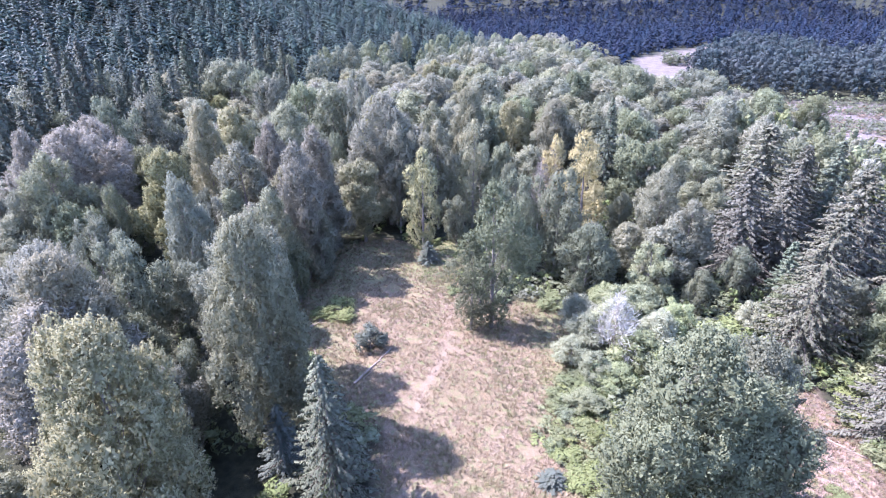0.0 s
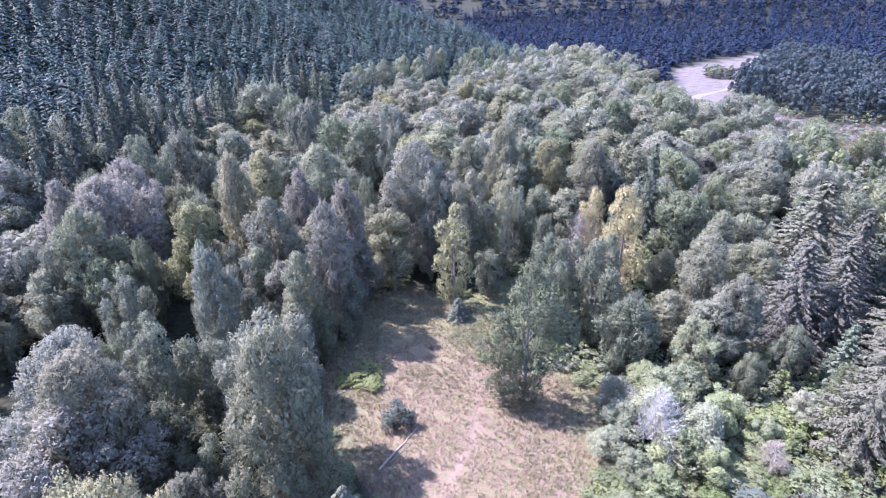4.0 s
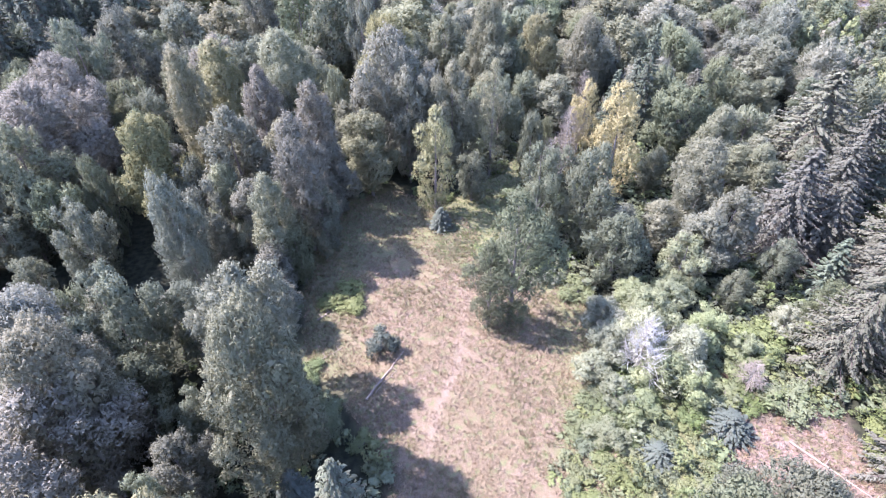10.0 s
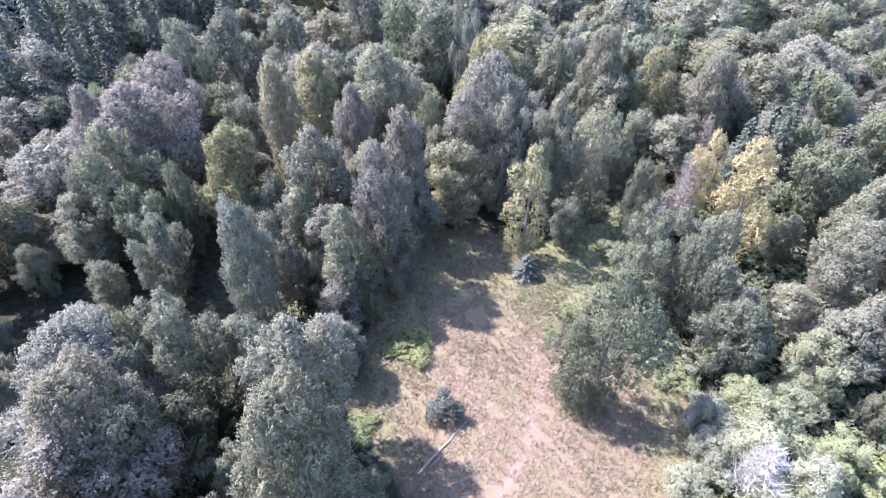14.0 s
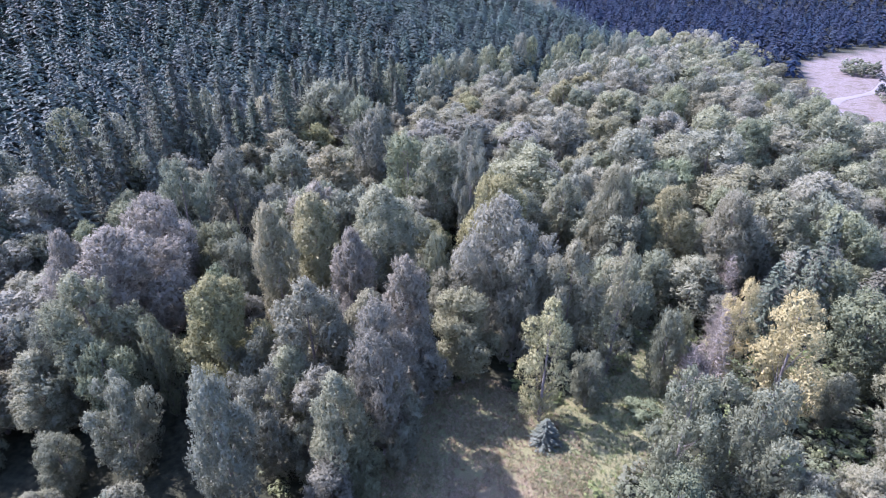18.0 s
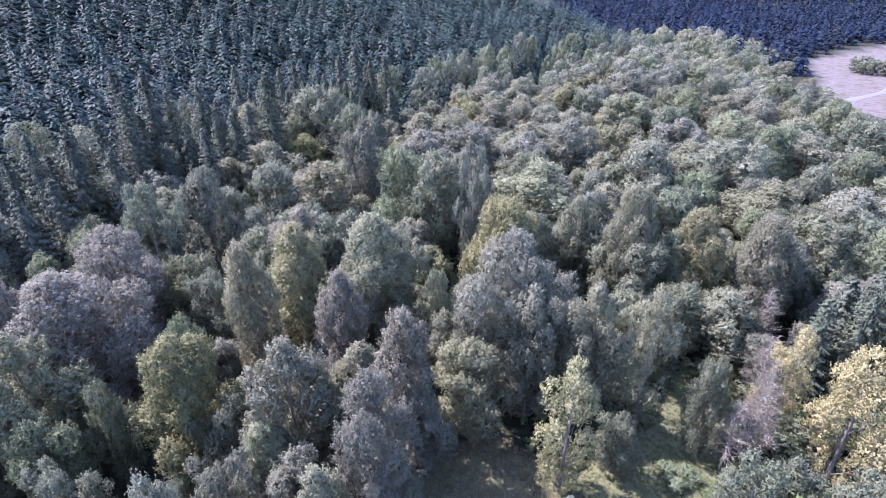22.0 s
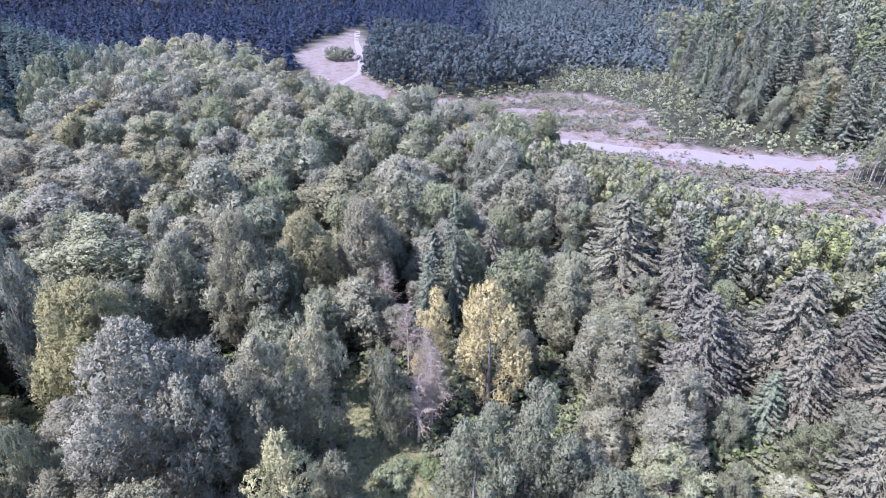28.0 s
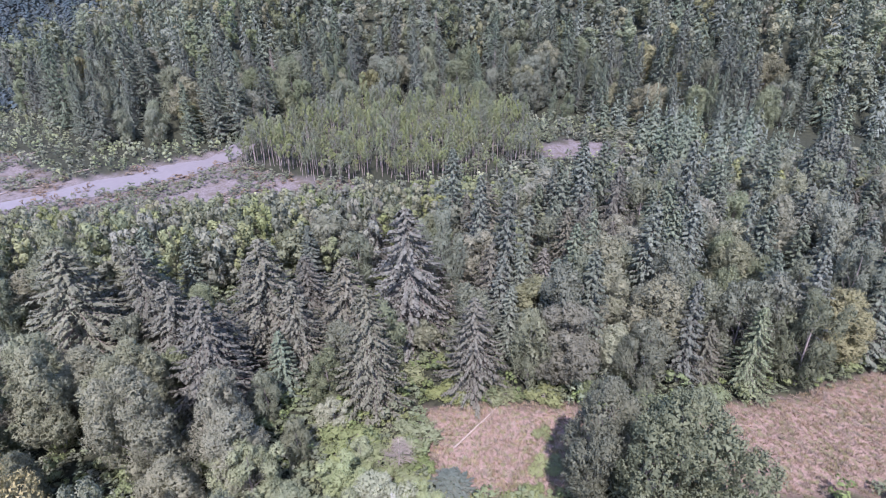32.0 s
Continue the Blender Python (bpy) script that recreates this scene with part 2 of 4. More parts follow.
    part_bare.inputs[1].default_value = 0.75
    straw = blend(part_bare.outputs[0], straw, bare)
    tone = blend(split.outputs[0], shaded_floor, straw)
    tone = blend(zone.outputs["Alpha"], tone, bracken)
    tone = blend(split.outputs[1], tone, stones)
    tone = blend(split.outputs[2], tone, green)
    nt.links.new(tone, shader.inputs["Base Color"])
    relief = node(nt, "ShaderNodeBump", Strength=0.6, Distance=0.25)
    nt.links.new(fine.outputs["Fac"], relief.inputs["Height"])
    nt.links.new(relief.outputs[0], shader.inputs["Normal"])
    shader.inputs["Roughness"].default_value = 0.95
    shader.inputs["Specular IOR Level"].default_value = 0.1
    return m


GROUND = ground_material()


def water_material():
    m = bpy.data.materials.new("silty water")
    m.use_nodes = True
    nt = m.node_tree
    shader = nt.nodes["Principled BSDF"]
    geo = nt.nodes.new("ShaderNodeNewGeometry")
    tex = node(nt, "ShaderNodeTexNoise", Scale=0.5, Detail=4.0)
    nt.links.new(geo.outputs["Position"], tex.inputs["Vector"])
    mix = nt.nodes.new("ShaderNodeMix")
    mix.data_type = "RGBA"
    mix.inputs[6].default_value, mix.inputs[7].default_value = (0.085, 0.078, 0.077, 1), (0.125, 0.116, 0.114, 1)
    nt.links.new(tex.outputs["Fac"], mix.inputs[0])
    nt.links.new(mix.outputs[2], shader.inputs["Base Color"])
    relief = node(nt, "ShaderNodeBump", Strength=0.25, Distance=0.1)
    nt.links.new(tex.outputs["Fac"], relief.inputs["Height"])
    nt.links.new(relief.outputs[0], shader.inputs["Normal"])
    shader.inputs["Roughness"].default_value = 0.6
    shader.inputs["Specular IOR Level"].default_value = 0.12
    return m


WATER = water_material()

# ---- the lie of the land ----
rng = np.random.default_rng(7)
HILL_WEST = [(-420, -400), (-165, 40), (-122, 150), (-104, 215), (-78, 292), (-14, 350), (40, 425), (100, 485), (138, 540), (70, 700),
             (-200, 1250), (-1900, 1500), (-1900, -400)]
HILL_EAST = [(1250, 1200), (820, 640), (560, 400), (400, 286), (322, 232), (300, 195), (306, 150), (325, 118), (352, 76), (350, 0), (300, -60), (255, -110),
             (190, -320), (150, -900), (2600, -900), (2600, 900)]
GRAVEL_BED = [(430, 760), (326, 668), (250, 601), (212, 500), (197, 455), (182, 385), (196, 300), (203, 232), (202, 180), (200, 150), (206, 120),
              (206, 92), (216, 80), (224, 98), (242, 126), (268, 142), (290, 152), (268, 182), (252, 210), (276, 238), (296, 246),
              (322, 276), (310, 318), (290, 336), (240, 346), (222, 398), (236, 453), (277, 524), (345, 610), (400, 715)]
MEADOW = [(-15, 100), (-17, 119), (-14, 146), (1, 151), (14, 144), (21, 133), (17, 120), (26, 114), (36, 115), (43, 109), (42, 102), (46, 99), (39, 89), (36, 76),
          (34, 56), (24, 40), (6, 40), (3, 62), (1, 78), (-6, 88)]
GLADE = [(54, 82), (64, 83), (75, 82), (74.5, 68), (71, 53), (66, 35), (62.5, 14), (64, -5), (66, -24), (38, -26), (40, 9), (45, 32), (51, 62)]

CHANNEL = [(206, 250), (222, 214), (238, 184), (256, 154), (274, 138), (290, 152), (268, 182), (254, 208), (240, 232), (220, 258)]
TRAIL = [(2, 50), (5.5, 64), (5.5, 74), (8, 82), (10, 89), (13, 95), (14.5, 103), (16, 112), (13, 122)]
STAND = [(262, 138), (246, 128), (226, 104), (216, 78), (211, 40), (226, 8), (258, -14), (312, -12), (334, 66), (302, 124)]
THIN_WOOD = [(36, 126), (52, 130), (66, 150), (64, 168), (48, 172), (34, 150)]
SANDBANK = [(234, -8), (256, -10), (264, -30), (246, -48), (230, -36)]
SIGHT = [(258, -10), (262, -34), (244, -44), (206, -22), (204, 2)]
LANE = [(12, 126), (22, 126), (35, 140), (46, 166), (38, 174), (28, 158), (14, 146)]
BRAMBLES = [(27, 74), (34, 58), (44, 52), (51, 66), (54, 83), (65, 86), (57, 93), (46, 97), (38, 90), (31, 84)]


def reach(poly, x, y):
    """Signed distance to a polygon's edge, positive inside."""
    x, y = np.asarray(x, float), np.asarray(y, float)
    best, inside = np.full(x.shape, 1e9), np.zeros(x.shape, bool)
    for (ax, ay), (bx, by) in zip(poly, poly[1:] + poly[:1]):
        dx, dy = bx - ax, by - ay
        s = np.clip(((x - ax) * dx + (y - ay) * dy) / (dx * dx + dy * dy), 0, 1)
        best = np.minimum(best, np.hypot(x - ax - s * dx, y - ay - s * dy))
        if ay != by:
            inside ^= ((ay > y) != (by > y)) & (x < ax + (y - ay) * dx / dy)
    return np.where(inside, best, -best)


def wobble(x, y, size, seed=0):
    """Cheap smooth unevenness between -1 and 1."""
    x, y = np.asarray(x) / size + 3.1 * seed, np.asarray(y) / size - 1.7 * seed
    return (np.sin(x * 1.3 + 2 * np.sin(y * 0.7)) + np.sin(y * 1.7 + 1.5 * np.sin(x * 0.9 + 1)) + np.sin((x + y) * 2.3)) / 3


def land(x, y):
    """Height of the ground."""
    x, y = np.asarray(x, float), np.asarray(y, float)
    west = np.maximum(reach(HILL_WEST, x, y), 0)
    east = np.maximum(reach(HILL_EAST, x, y), 0)
    north = np.maximum(y - 1150 + 0.25 * x, 0)
    z = 0.42 * west ** 2 / (west + 12) * (1 - west / 4200) + 0.5 * east ** 2 / (east + 25) * (1 - east / 5200) + 0.22 * north ** 2 / (north + 150)
    z += wobble(x, y, 45, 1) * np.clip((west + east) / 60, 0, 1) * 5
    z += wobble(x, y, 9, 2) * 0.12
    bed = np.clip(reach(GRAVEL_BED, x, y) / 10 + 0.5, 0, 1)
    return z - 1.0 * bed + bed * wobble(x, y, 14, 4) * 0.25


def mesh_of(name, verts, faces, material, smooth=False, normals=None):
    me = bpy.data.meshes.new(name)
    verts, faces = np.asarray(verts, np.float32), np.asarray(faces, np.int32)
    n, k = faces.shape
    me.vertices.add(len(verts))
    me.vertices.foreach_set("co", verts.ravel())
    me.loops.add(n * k)
    me.loops.foreach_set("vertex_index", faces.ravel())
    me.polygons.add(n)
    me.polygons.foreach_set("loop_start", np.arange(0, n * k, k, dtype=np.int32))
    me.polygons.foreach_set("use_smooth", np.full(n, smooth))
    me.materials.append(material)
    me.update(calc_edges=True)
    if normals is not None:
        me.polygons.foreach_set("use_smooth", np.full(n, True))
        me.normals_split_custom_set_from_vertices(normals)
    return me


def axis(parts):
    out = []
    for a, b, step in parts:
        out.extend(np.arange(a, b, step))
    return np.array(out + [parts[-1][1]])


def build_ground():
    xs = axis([(-2200, -420, 60), (-420, -60, 9), (-60, -20, 1.6), (-20, 46, 0.8), (46, 110, 1.6), (110, 420, 6), (420, 2600, 60)])
    ys = axis([(-1500, -40, 60), (-40, 30, 2), (30, 150, 0.8), (150, 170, 1.6), (170, 620, 6), (620, 1300, 24), (1300, 3000, 80)])
    gx, gy = np.meshgrid(xs, ys)
    x, y = gx.ravel(), gy.ravel()
    v = np.stack([x, y, land(x, y)], 1)
    i = np.arange(len(ys) - 1)[:, None] * len(xs) + np.arange(len(xs) - 1)[None]
    i = i.ravel()
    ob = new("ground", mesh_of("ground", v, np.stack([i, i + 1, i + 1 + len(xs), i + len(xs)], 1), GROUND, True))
    edge = wobble(x, y, 4, 5) * 1.6
    bushy = np.clip((reach(BRAMBLES, x, y) + edge) / 3 + 0.5, 0, 1)
    meadow = np.maximum(np.clip((reach(MEADOW, x, y) + edge) / 3 + 0.5, 0, 1), bushy)
    glade = np.clip((reach(GLADE, x, y) + edge) / 3 + 0.5, 0, 1)
    lane = np.clip((reach(LANE, x, y) + edge) / 3 + 0.5, 0, 1)
    stones = np.clip((np.maximum(reach(GRAVEL_BED, x, y), reach(SANDBANK, x, y)) + edge * 3) / 6 + 0.5, 0, 1)
    grassy = np.clip((y - 118 + 6 * wobble(x, y, 5, 6)) / 14, 0, 1) * 0.8 + np.clip((-4 - x + 3 * wobble(x, y, 4, 7)) / 6, 0, 1) * 0.7
    grassy += np.clip((x - 29 + 4 * wobble(x, y, 5, 3)) / 5, 0, 1) * 0.8
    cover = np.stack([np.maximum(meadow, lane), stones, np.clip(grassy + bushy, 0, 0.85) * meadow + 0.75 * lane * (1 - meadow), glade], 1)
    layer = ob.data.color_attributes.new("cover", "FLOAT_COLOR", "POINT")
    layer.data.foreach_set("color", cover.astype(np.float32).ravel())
    worn = np.zeros(len(x))
    for (ax, ay), (bx, by) in zip(TRAIL, TRAIL[1:]):
        s = np.clip(((x - ax) * (bx - ax) + (y - ay) * (by - ay)) / ((bx - ax) ** 2 + (by - ay) ** 2), 0, 1)
        off = np.hypot(x - ax - s * (bx - ax), y - ay - s * (by - ay)) + 0.35 * wobble(x, y, 2, 16)
        worn = np.maximum(worn, np.exp(-(np.maximum(off, 0) / 0.75) ** 2))
    trail = ob.data.attributes.new("worn", "FLOAT", "POINT")
    trail.data.foreach_set("value", worn.astype(np.float32))
    return tagged(ob, "valley floor of dry grass, shade-darkened leaf litter and gravel", "ground", kind="structure")


build_ground()


def ribbon(name, middle, widths, material, lift, label, category):
    """A flat winding strip that follows the land."""
    pts = np.array(middle, float)
    at = np.linspace(0, len(pts) - 1, 12 * len(pts))
    line = np.stack([np.interp(at, range(len(pts)), pts[:, c]) for c in (0, 1)], 1)
    for _ in range(8):
        line[1:-1] = (line[:-2] + 2 * line[1:-1] + line[2:]) / 4
    w = np.interp(at, range(len(pts)), widths) * (1 + 0.15 * np.sin(at * 5))
    d = np.gradient(line, axis=0)
    side = np.stack([-d[:, 1], d[:, 0]], 1) / np.linalg.norm(d, axis=1)[:, None]
    rows = []
    for s in (-0.5, -0.2, 0.2, 0.5):
        p = line + side * (w * s)[:, None]
        rows.append(np.c_[p, land(p[:, 0], p[:, 1]) + lift])
    n = len(line)
    flat = np.mean([r[:, 2] for r in rows], 0)
    for r in rows:
        r[:, 2] = np.maximum(flat, r[:, 2])
    f = [(k * n + i, k * n + i + 1, (k + 1) * n + i + 1, (k + 1) * n + i) for k in range(3) for i in range(n - 1)]
    return tagged(new(name, mesh_of(name, np.concatenate(rows), f, material, True)), label, category, kind="structure")


ribbon("river", [(412, 735), (352, 646), (300, 560), (248, 480), (207, 449), (190, 420), (196, 330), (206, 270), (222, 232), (238, 200), (252, 176), (270, 152), (300, 140)],
       [6, 6, 6, 5, 6, 7, 8, 8, 10, 20, 24, 16, 10], WATER, 0.12, "shallow silty river channel between pale gravel bars", "river")


# ---- plants ----
def part(name, data, parent, label=""):
    ob = new(name, data)
    ob.parent = parent
    return tagged(ob, label) if label else ob


def tubes(paths, sides=5):
    """Tapered tubes along (points, radii): vertices and faces."""
    vs, fs, n = [], [], 0
    ring = np.arange(sides) * math.tau / sides
    for pts, radii in paths:
        pts = np.asarray(pts, float)
        d = np.gradient(pts, axis=0)
        d /= np.linalg.norm(d, axis=1)[:, None] + 1e-9
        ref = np.where(np.abs(d[:, 2:]) > 0.9, [[1.0, 0, 0]], [[0, 0, 1.0]])
        u = np.cross(d, ref)
        u /= np.linalg.norm(u, axis=1)[:, None] + 1e-9
        w = np.cross(d, u)
        for i, p in enumerate(pts):
            vs.append(p + radii[i] * (np.cos(ring)[:, None] * u[i] + np.sin(ring)[:, None] * w[i]))
        for i in range(len(pts) - 1):
            for k in range(sides):
                a, b = n + i * sides + k, n + i * sides + (k + 1) % sides
                fs.append((a, b, b + sides, a + sides))
        n += len(pts) * sides
    return np.concatenate(vs), np.array(fs)


def leaves(centres, normals, sizes, r, slim=0.6, droop=0.0, lean=0.0):
    """A pointed leaf spray at each centre: vertices and triangles."""
    n = len(centres)
    normals = normals / (np.linalg.norm(normals, axis=1)[:, None] + 1e-9)
    along = r.normal(size=(n, 3)) + lean * 1.2
    along[:, 2] -= droop
    along -= normals * (along * normals).sum(1)[:, None]
    along /= np.linalg.norm(along, axis=1)[:, None] + 1e-9
    across = np.cross(normals, along)
    L, S = (sizes * 0.55)[:, None], (sizes * 0.55 * slim)[:, None]
    v = np.stack([centres - along * L * 0.8 - across * S, centres - along * L * 0.6 + across * S, centres + along * L], 1).reshape(-1, 3)
    return v, np.arange(3 * n).reshape(n, 3)


def soften(crown, flow, share):
    """Turn the leaves' shading towards the form of the crown; flow is the crown's outward direction at each leaf."""
    v, f = crown
    t = v.reshape(-1, 3, 3)
    flat = np.cross(t[:, 1] - t[:, 0], t[:, 2] - t[:, 0])
    flat /= np.linalg.norm(flat, axis=1)[:, None] + 1e-9
    flow = flow / (np.linalg.norm(flow, axis=1)[:, None] + 1e-9)
    turned = (flat * flow).sum(1) < 0
    t[turned] = t[turned][:, ::-1]
    flat[turned] *= -1
    nor = flow * share + flat * (1 - share)
    nor /= np.linalg.norm(nor, axis=1)[:, None] + 1e-9
    return t.reshape(-1, 3), f, np.repeat(nor, 3, 0)


def lumpy(d, seed):
    """Smooth unevenness between about -1 and 1 over directions or places."""
    p = d + 2.7 * seed
    return (np.sin(3.1 * p[:, 0] + 1.7 * np.sin(2.3 * p[:, 1])) + np.sin(3.7 * p[:, 1] + 1.9 * np.sin(2.9 * p[:, 2])) + np.sin(3.3 * p[:, 2] + 1.3 * np.sin(3.1 * p[:, 0]))) / 3


def broadleaf_parts(seed, height, radius, count, size, low=0.22, lobes=22, shape="egg", loose=0.5, inside=0.13):
    """Trunk, limbs and crown of a broadleaf tree: a dome of overlapping leaf masses, each bristling with short leafy shoots."""
    r = np.random.default_rng(seed)
    k = np.linspace(0, 1, 9)
    bend = np.cumsum(r.normal(0, 0.17, (9, 2)), 0) * k[:, None]
    spine = np.c_[bend, k * height * 0.88]
    base = 0.013 * height + 0.06
    trunk = tubes([(spine, base * (1 - k) ** 0.8 + 0.04)], 8)
    lean = r.random(4) * math.tau
    limbs, centres, radii = [], [], []
    foot, span = height * low, height * (1 - low)
    tall = 1.4 if shape == "egg" else 1.2
    for i in range(lobes):
        f = min(0.99, 0.03 + 0.93 * ((i + 0.25 + 0.5 * r.random()) / lobes) ** 0.9 + 0.04 * r.normal())
        turn = i * 2.399 + r.normal(0, 0.4)
        wide = (1 - abs(2 * f - 0.86) ** 2.4 / (1.32 if f > 0.43 else 1.0)) if shape == "egg" else math.sqrt(max(0.05, 1 - (2 * f - 0.95) ** 2 * 0.95))
        wide = max(0.16, wide) * (1 + 0.20 * math.sin(2 * turn + lean[0]) + 0.18 * math.sin(3 * turn + lean[1] + 5 * f))
        lump = radius * (0.19 + 0.20 * r.random()) * (0.75 + 0.35 * wide)
        out = max(0.0, radius * wide - 0.75 * lump) * (0.66 + 0.50 * r.random())
        way = np.array([math.cos(turn), math.sin(turn), 0])
        c = way * out + [0, 0, min(foot + span * f, height - 0.9 * lump * tall)]
        c[:2] += [np.interp(c[2] / height, k, spine[:, j]) for j in (0, 1)]
        centres.append(c)
        radii.append(lump)
        rise = max(low * 0.6, min(0.8, c[2] / height - 0.10 - 0.22 * out / radius))
        start = np.array([np.interp(rise, k, spine[:, j]) for j in range(3)])
        s = np.linspace(0, 1, 5)[:, None]
        bow = start + (c - start) * 0.5 + way * out * 0.15 - [0, 0, 0.1 * out]
        limbs.append(((1 - s) ** 2 * start + 2 * s * (1 - s) * bow + s ** 2 * c, 0.03 + 0.36 * base * (1 - s[:, 0]) ** 1.2 * (1.05 - c[2] / height)))
    centres, radii = np.array(centres), np.array(radii)

    def skin(n, at, clear):
        """n places on the outside of the leaf masses, with the outward way."""
        pick = r.choice(len(radii), n * 3, p=radii ** 2 / (radii ** 2).sum())
        way = r.normal(size=(n * 3, 3)) + [0, 0, 0.35]
        way /= np.linalg.norm(way, axis=1)[:, None]
        bump = 1 + 0.22 * lumpy(way * 1.7, seed + pick[:, None]) + 0.16 * lumpy(way * 4.1, seed + 2 * pick[:, None])
        pos = centres[pick] + way * (radii[pick] * at * bump)[:, None] * [1, 1, tall]
        deep = np.full(len(pos), 9.0)
        for c, q in zip(centres, radii):
            o = (pos - c) / [1, 1, tall]
            deep = np.minimum(deep, (o * o).sum(1) / (q * q))
        good = np.flatnonzero((deep > clear * clear) & (pos[:, 2] > max(0.1, 0.4 * foot)))[:n]
        return pos[good], way[good]

    fine = count > 3000
    each = 13 if fine else 1
    core = int(count * (inside if fine else 0.2))
    pos, way = skin((count - core) // each, 0.97, 0.86)
    n = len(pos)
    up = way * 0.8 + [0, 0, 0.6] + r.normal(0, 0.2, (n, 3))
    up /= np.linalg.norm(up, axis=1)[:, None]
    if fine:
        long = size * (1.7 + 1.8 * r.random(n) ** 2)
        fat = size * (0.95 + 0.55 * r.random(n))
        along = np.tile(np.linspace(-0.5, 1.0, each), n)
        side = r.normal(size=(n * each, 3))
        up, way, pos, long, fat = (np.repeat(v, each, 0) for v in (up, way, pos, long, fat))
        side -= up * (side * up).sum(1)[:, None]
        side /= np.linalg.norm(side, axis=1)[:, None]
        pos = pos + up * (along * long)[:, None] + side * (fat * np.sqrt(np.maximum(0.05, 1 - along ** 2)))[:, None]
        round_ = side * np.sqrt(np.maximum(0.05, 1 - along ** 2))[:, None] + up * np.maximum(along, 0)[:, None] * 0.9
        normal = round_ + r.normal(0, 0.22, (n * each, 3))
        leaf = size * (0.85 + 0.5 * r.random(n * each)) * (1.12 - 0.3 * along)
        flow = round_ + way * 0.55
        lie = up
    else:
        normal = way + r.normal(0, loose, (n, 3))
        leaf = size * (0.6 + 0.8 * r.random(n))
        flow, lie = way + r.normal(0, 0.25, (n, 3)), up
    inner, inward = skin(core, 0.74, 0.70)
    m = len(inner)
    pos = np.concatenate([pos, inner])
    normal = np.concatenate([normal, inward + r.normal(0, 0.3, (m, 3))])
    lie = np.concatenate([lie, r.normal(size=(m, 3))])
    leaf = np.concatenate([leaf, size * (2.4 if fine else 1.5) * (0.7 + 0.6 * r.random(m))])
    crown = leaves(pos, normal, leaf, r, 0.6, 0.1, lie)
    bulk = pos - [0, 0, foot + 0.4 * span]
    bulk /= np.linalg.norm(bulk * [1, 1, 0.6], axis=1)[:, None]
    crown = soften(crown, np.concatenate([flow, inward]) + bulk * [0.22, 0.22, 0.13], 0.84)
    return trunk, tubes(limbs, 4), crown


def conifer_parts(seed, height, radius, tiers, sprays, size, droop=0.35, low=0.06, ragged=0.2, fan=0.30, hang=0.0):
    """Trunk, boughs and needle sprays of a conifer with drooping boughs."""
    r = np.random.default_rng(seed)
    k = np.linspace(0, 1, 8)
    trunk = tubes([(np.c_[r.normal(0, 0.05, 8), r.normal(0, 0.05, 8), k * height], (0.012 * height + 0.05) * (1 - k) + 0.015)], 7)
    boughs, pos, nor, siz, ali = [], [], [], [], []
    for i in range(tiers):
        f = low + (0.985 - low) * (i + 0.7 * r.random()) / tiers
        span = radius * (1 - f) ** 0.75 * (1 - ragged + 2 * ragged * r.random()) + 0.25
        turn = i * 2.399 + r.normal(0, 0.35)
        z0 = height * f
        s = np.linspace(0, 1, 5)
        d = np.array([math.cos(turn), math.sin(turn)])
        z = z0 + span * (0.22 * s - droop * 1.5 * s ** 1.6 + 0.22 * s ** 4)
        line = np.c_[d[0] * span * s, d[1] * span * s, z]
        boughs.append((line, 0.012 + 0.035 * (1 - s) * (0.4 + span / radius)))
        n = max(4, int(sprays * (0.25 + 0.75 * span / radius)))
        q = r.random(n) ** 0.75
        side = np.array([-d[1], d[0], 0])
        off = (r.random(n) - 0.5) * 2 * span * fan * (1.08 - q)
        p = np.stack([np.interp(q, s, line[:, c]) for c in range(3)], 1) + off[:, None] * side
        p[:, 2] -= np.abs(off) * 0.45 + r.random(n) * 0.25 * size
        pos.append(p)
        nor.append(np.c_[np.full((n, 2), 0.0) + d * 0.35, np.full(n, 1.0)] + r.normal(0, 0.35, (n, 3)) + np.sign(off)[:, None] * side * 0.3)
        ali.append(np.c_[d[0] + side[0] * np.sign(off) * 1.0, d[1] + side[1] * np.sign(off) * 1.0, np.full(n, -0.6)])
        curtain = r.random(n) < hang
        nor[-1][curtain] = np.c_[side[0] + r.normal(0, 0.4, n), side[1] + r.normal(0, 0.4, n), r.normal(0.2, 0.3, n)][curtain]
        ali[-1][curtain] = np.c_[d[0] * 0.5 + r.normal(0, 0.2, n), d[1] * 0.5 + r.normal(0, 0.2, n), np.full(n, -1.0)][curtain]
        p[curtain, 2] -= 0.35 * size
        siz.append(size * (0.6 + 0.8 * r.random(n)))
    pos, nor, siz, ali = np.concatenate(pos), np.concatenate(nor), np.concatenate(siz), np.concatenate(ali)
    nor /= np.linalg.norm(nor, axis=1)[:, None]
    ali = ali + r.normal(0, 0.25, ali.shape)
    ali -= nor * (ali * nor).sum(1)[:, None]
    ali /= np.linalg.norm(ali, axis=1)[:, None]
    acr = np.cross(nor, ali)
    L, S = (siz * 0.6)[:, None], (siz * 0.24)[:, None]
    v = np.stack([pos - ali * L + acr * S, pos - ali * L * 0.8 - acr * S, pos + ali * L], 1).reshape(-1, 3)
    flow = np.c_[pos[:, :2] / (np.linalg.norm(pos[:, :2], axis=1)[:, None] + 0.3), np.full(len(pos), 0.55)]
    return trunk, tubes(boughs, 3), soften((v, np.arange(len(v)).reshape(-1, 3)), flow, 0.72)


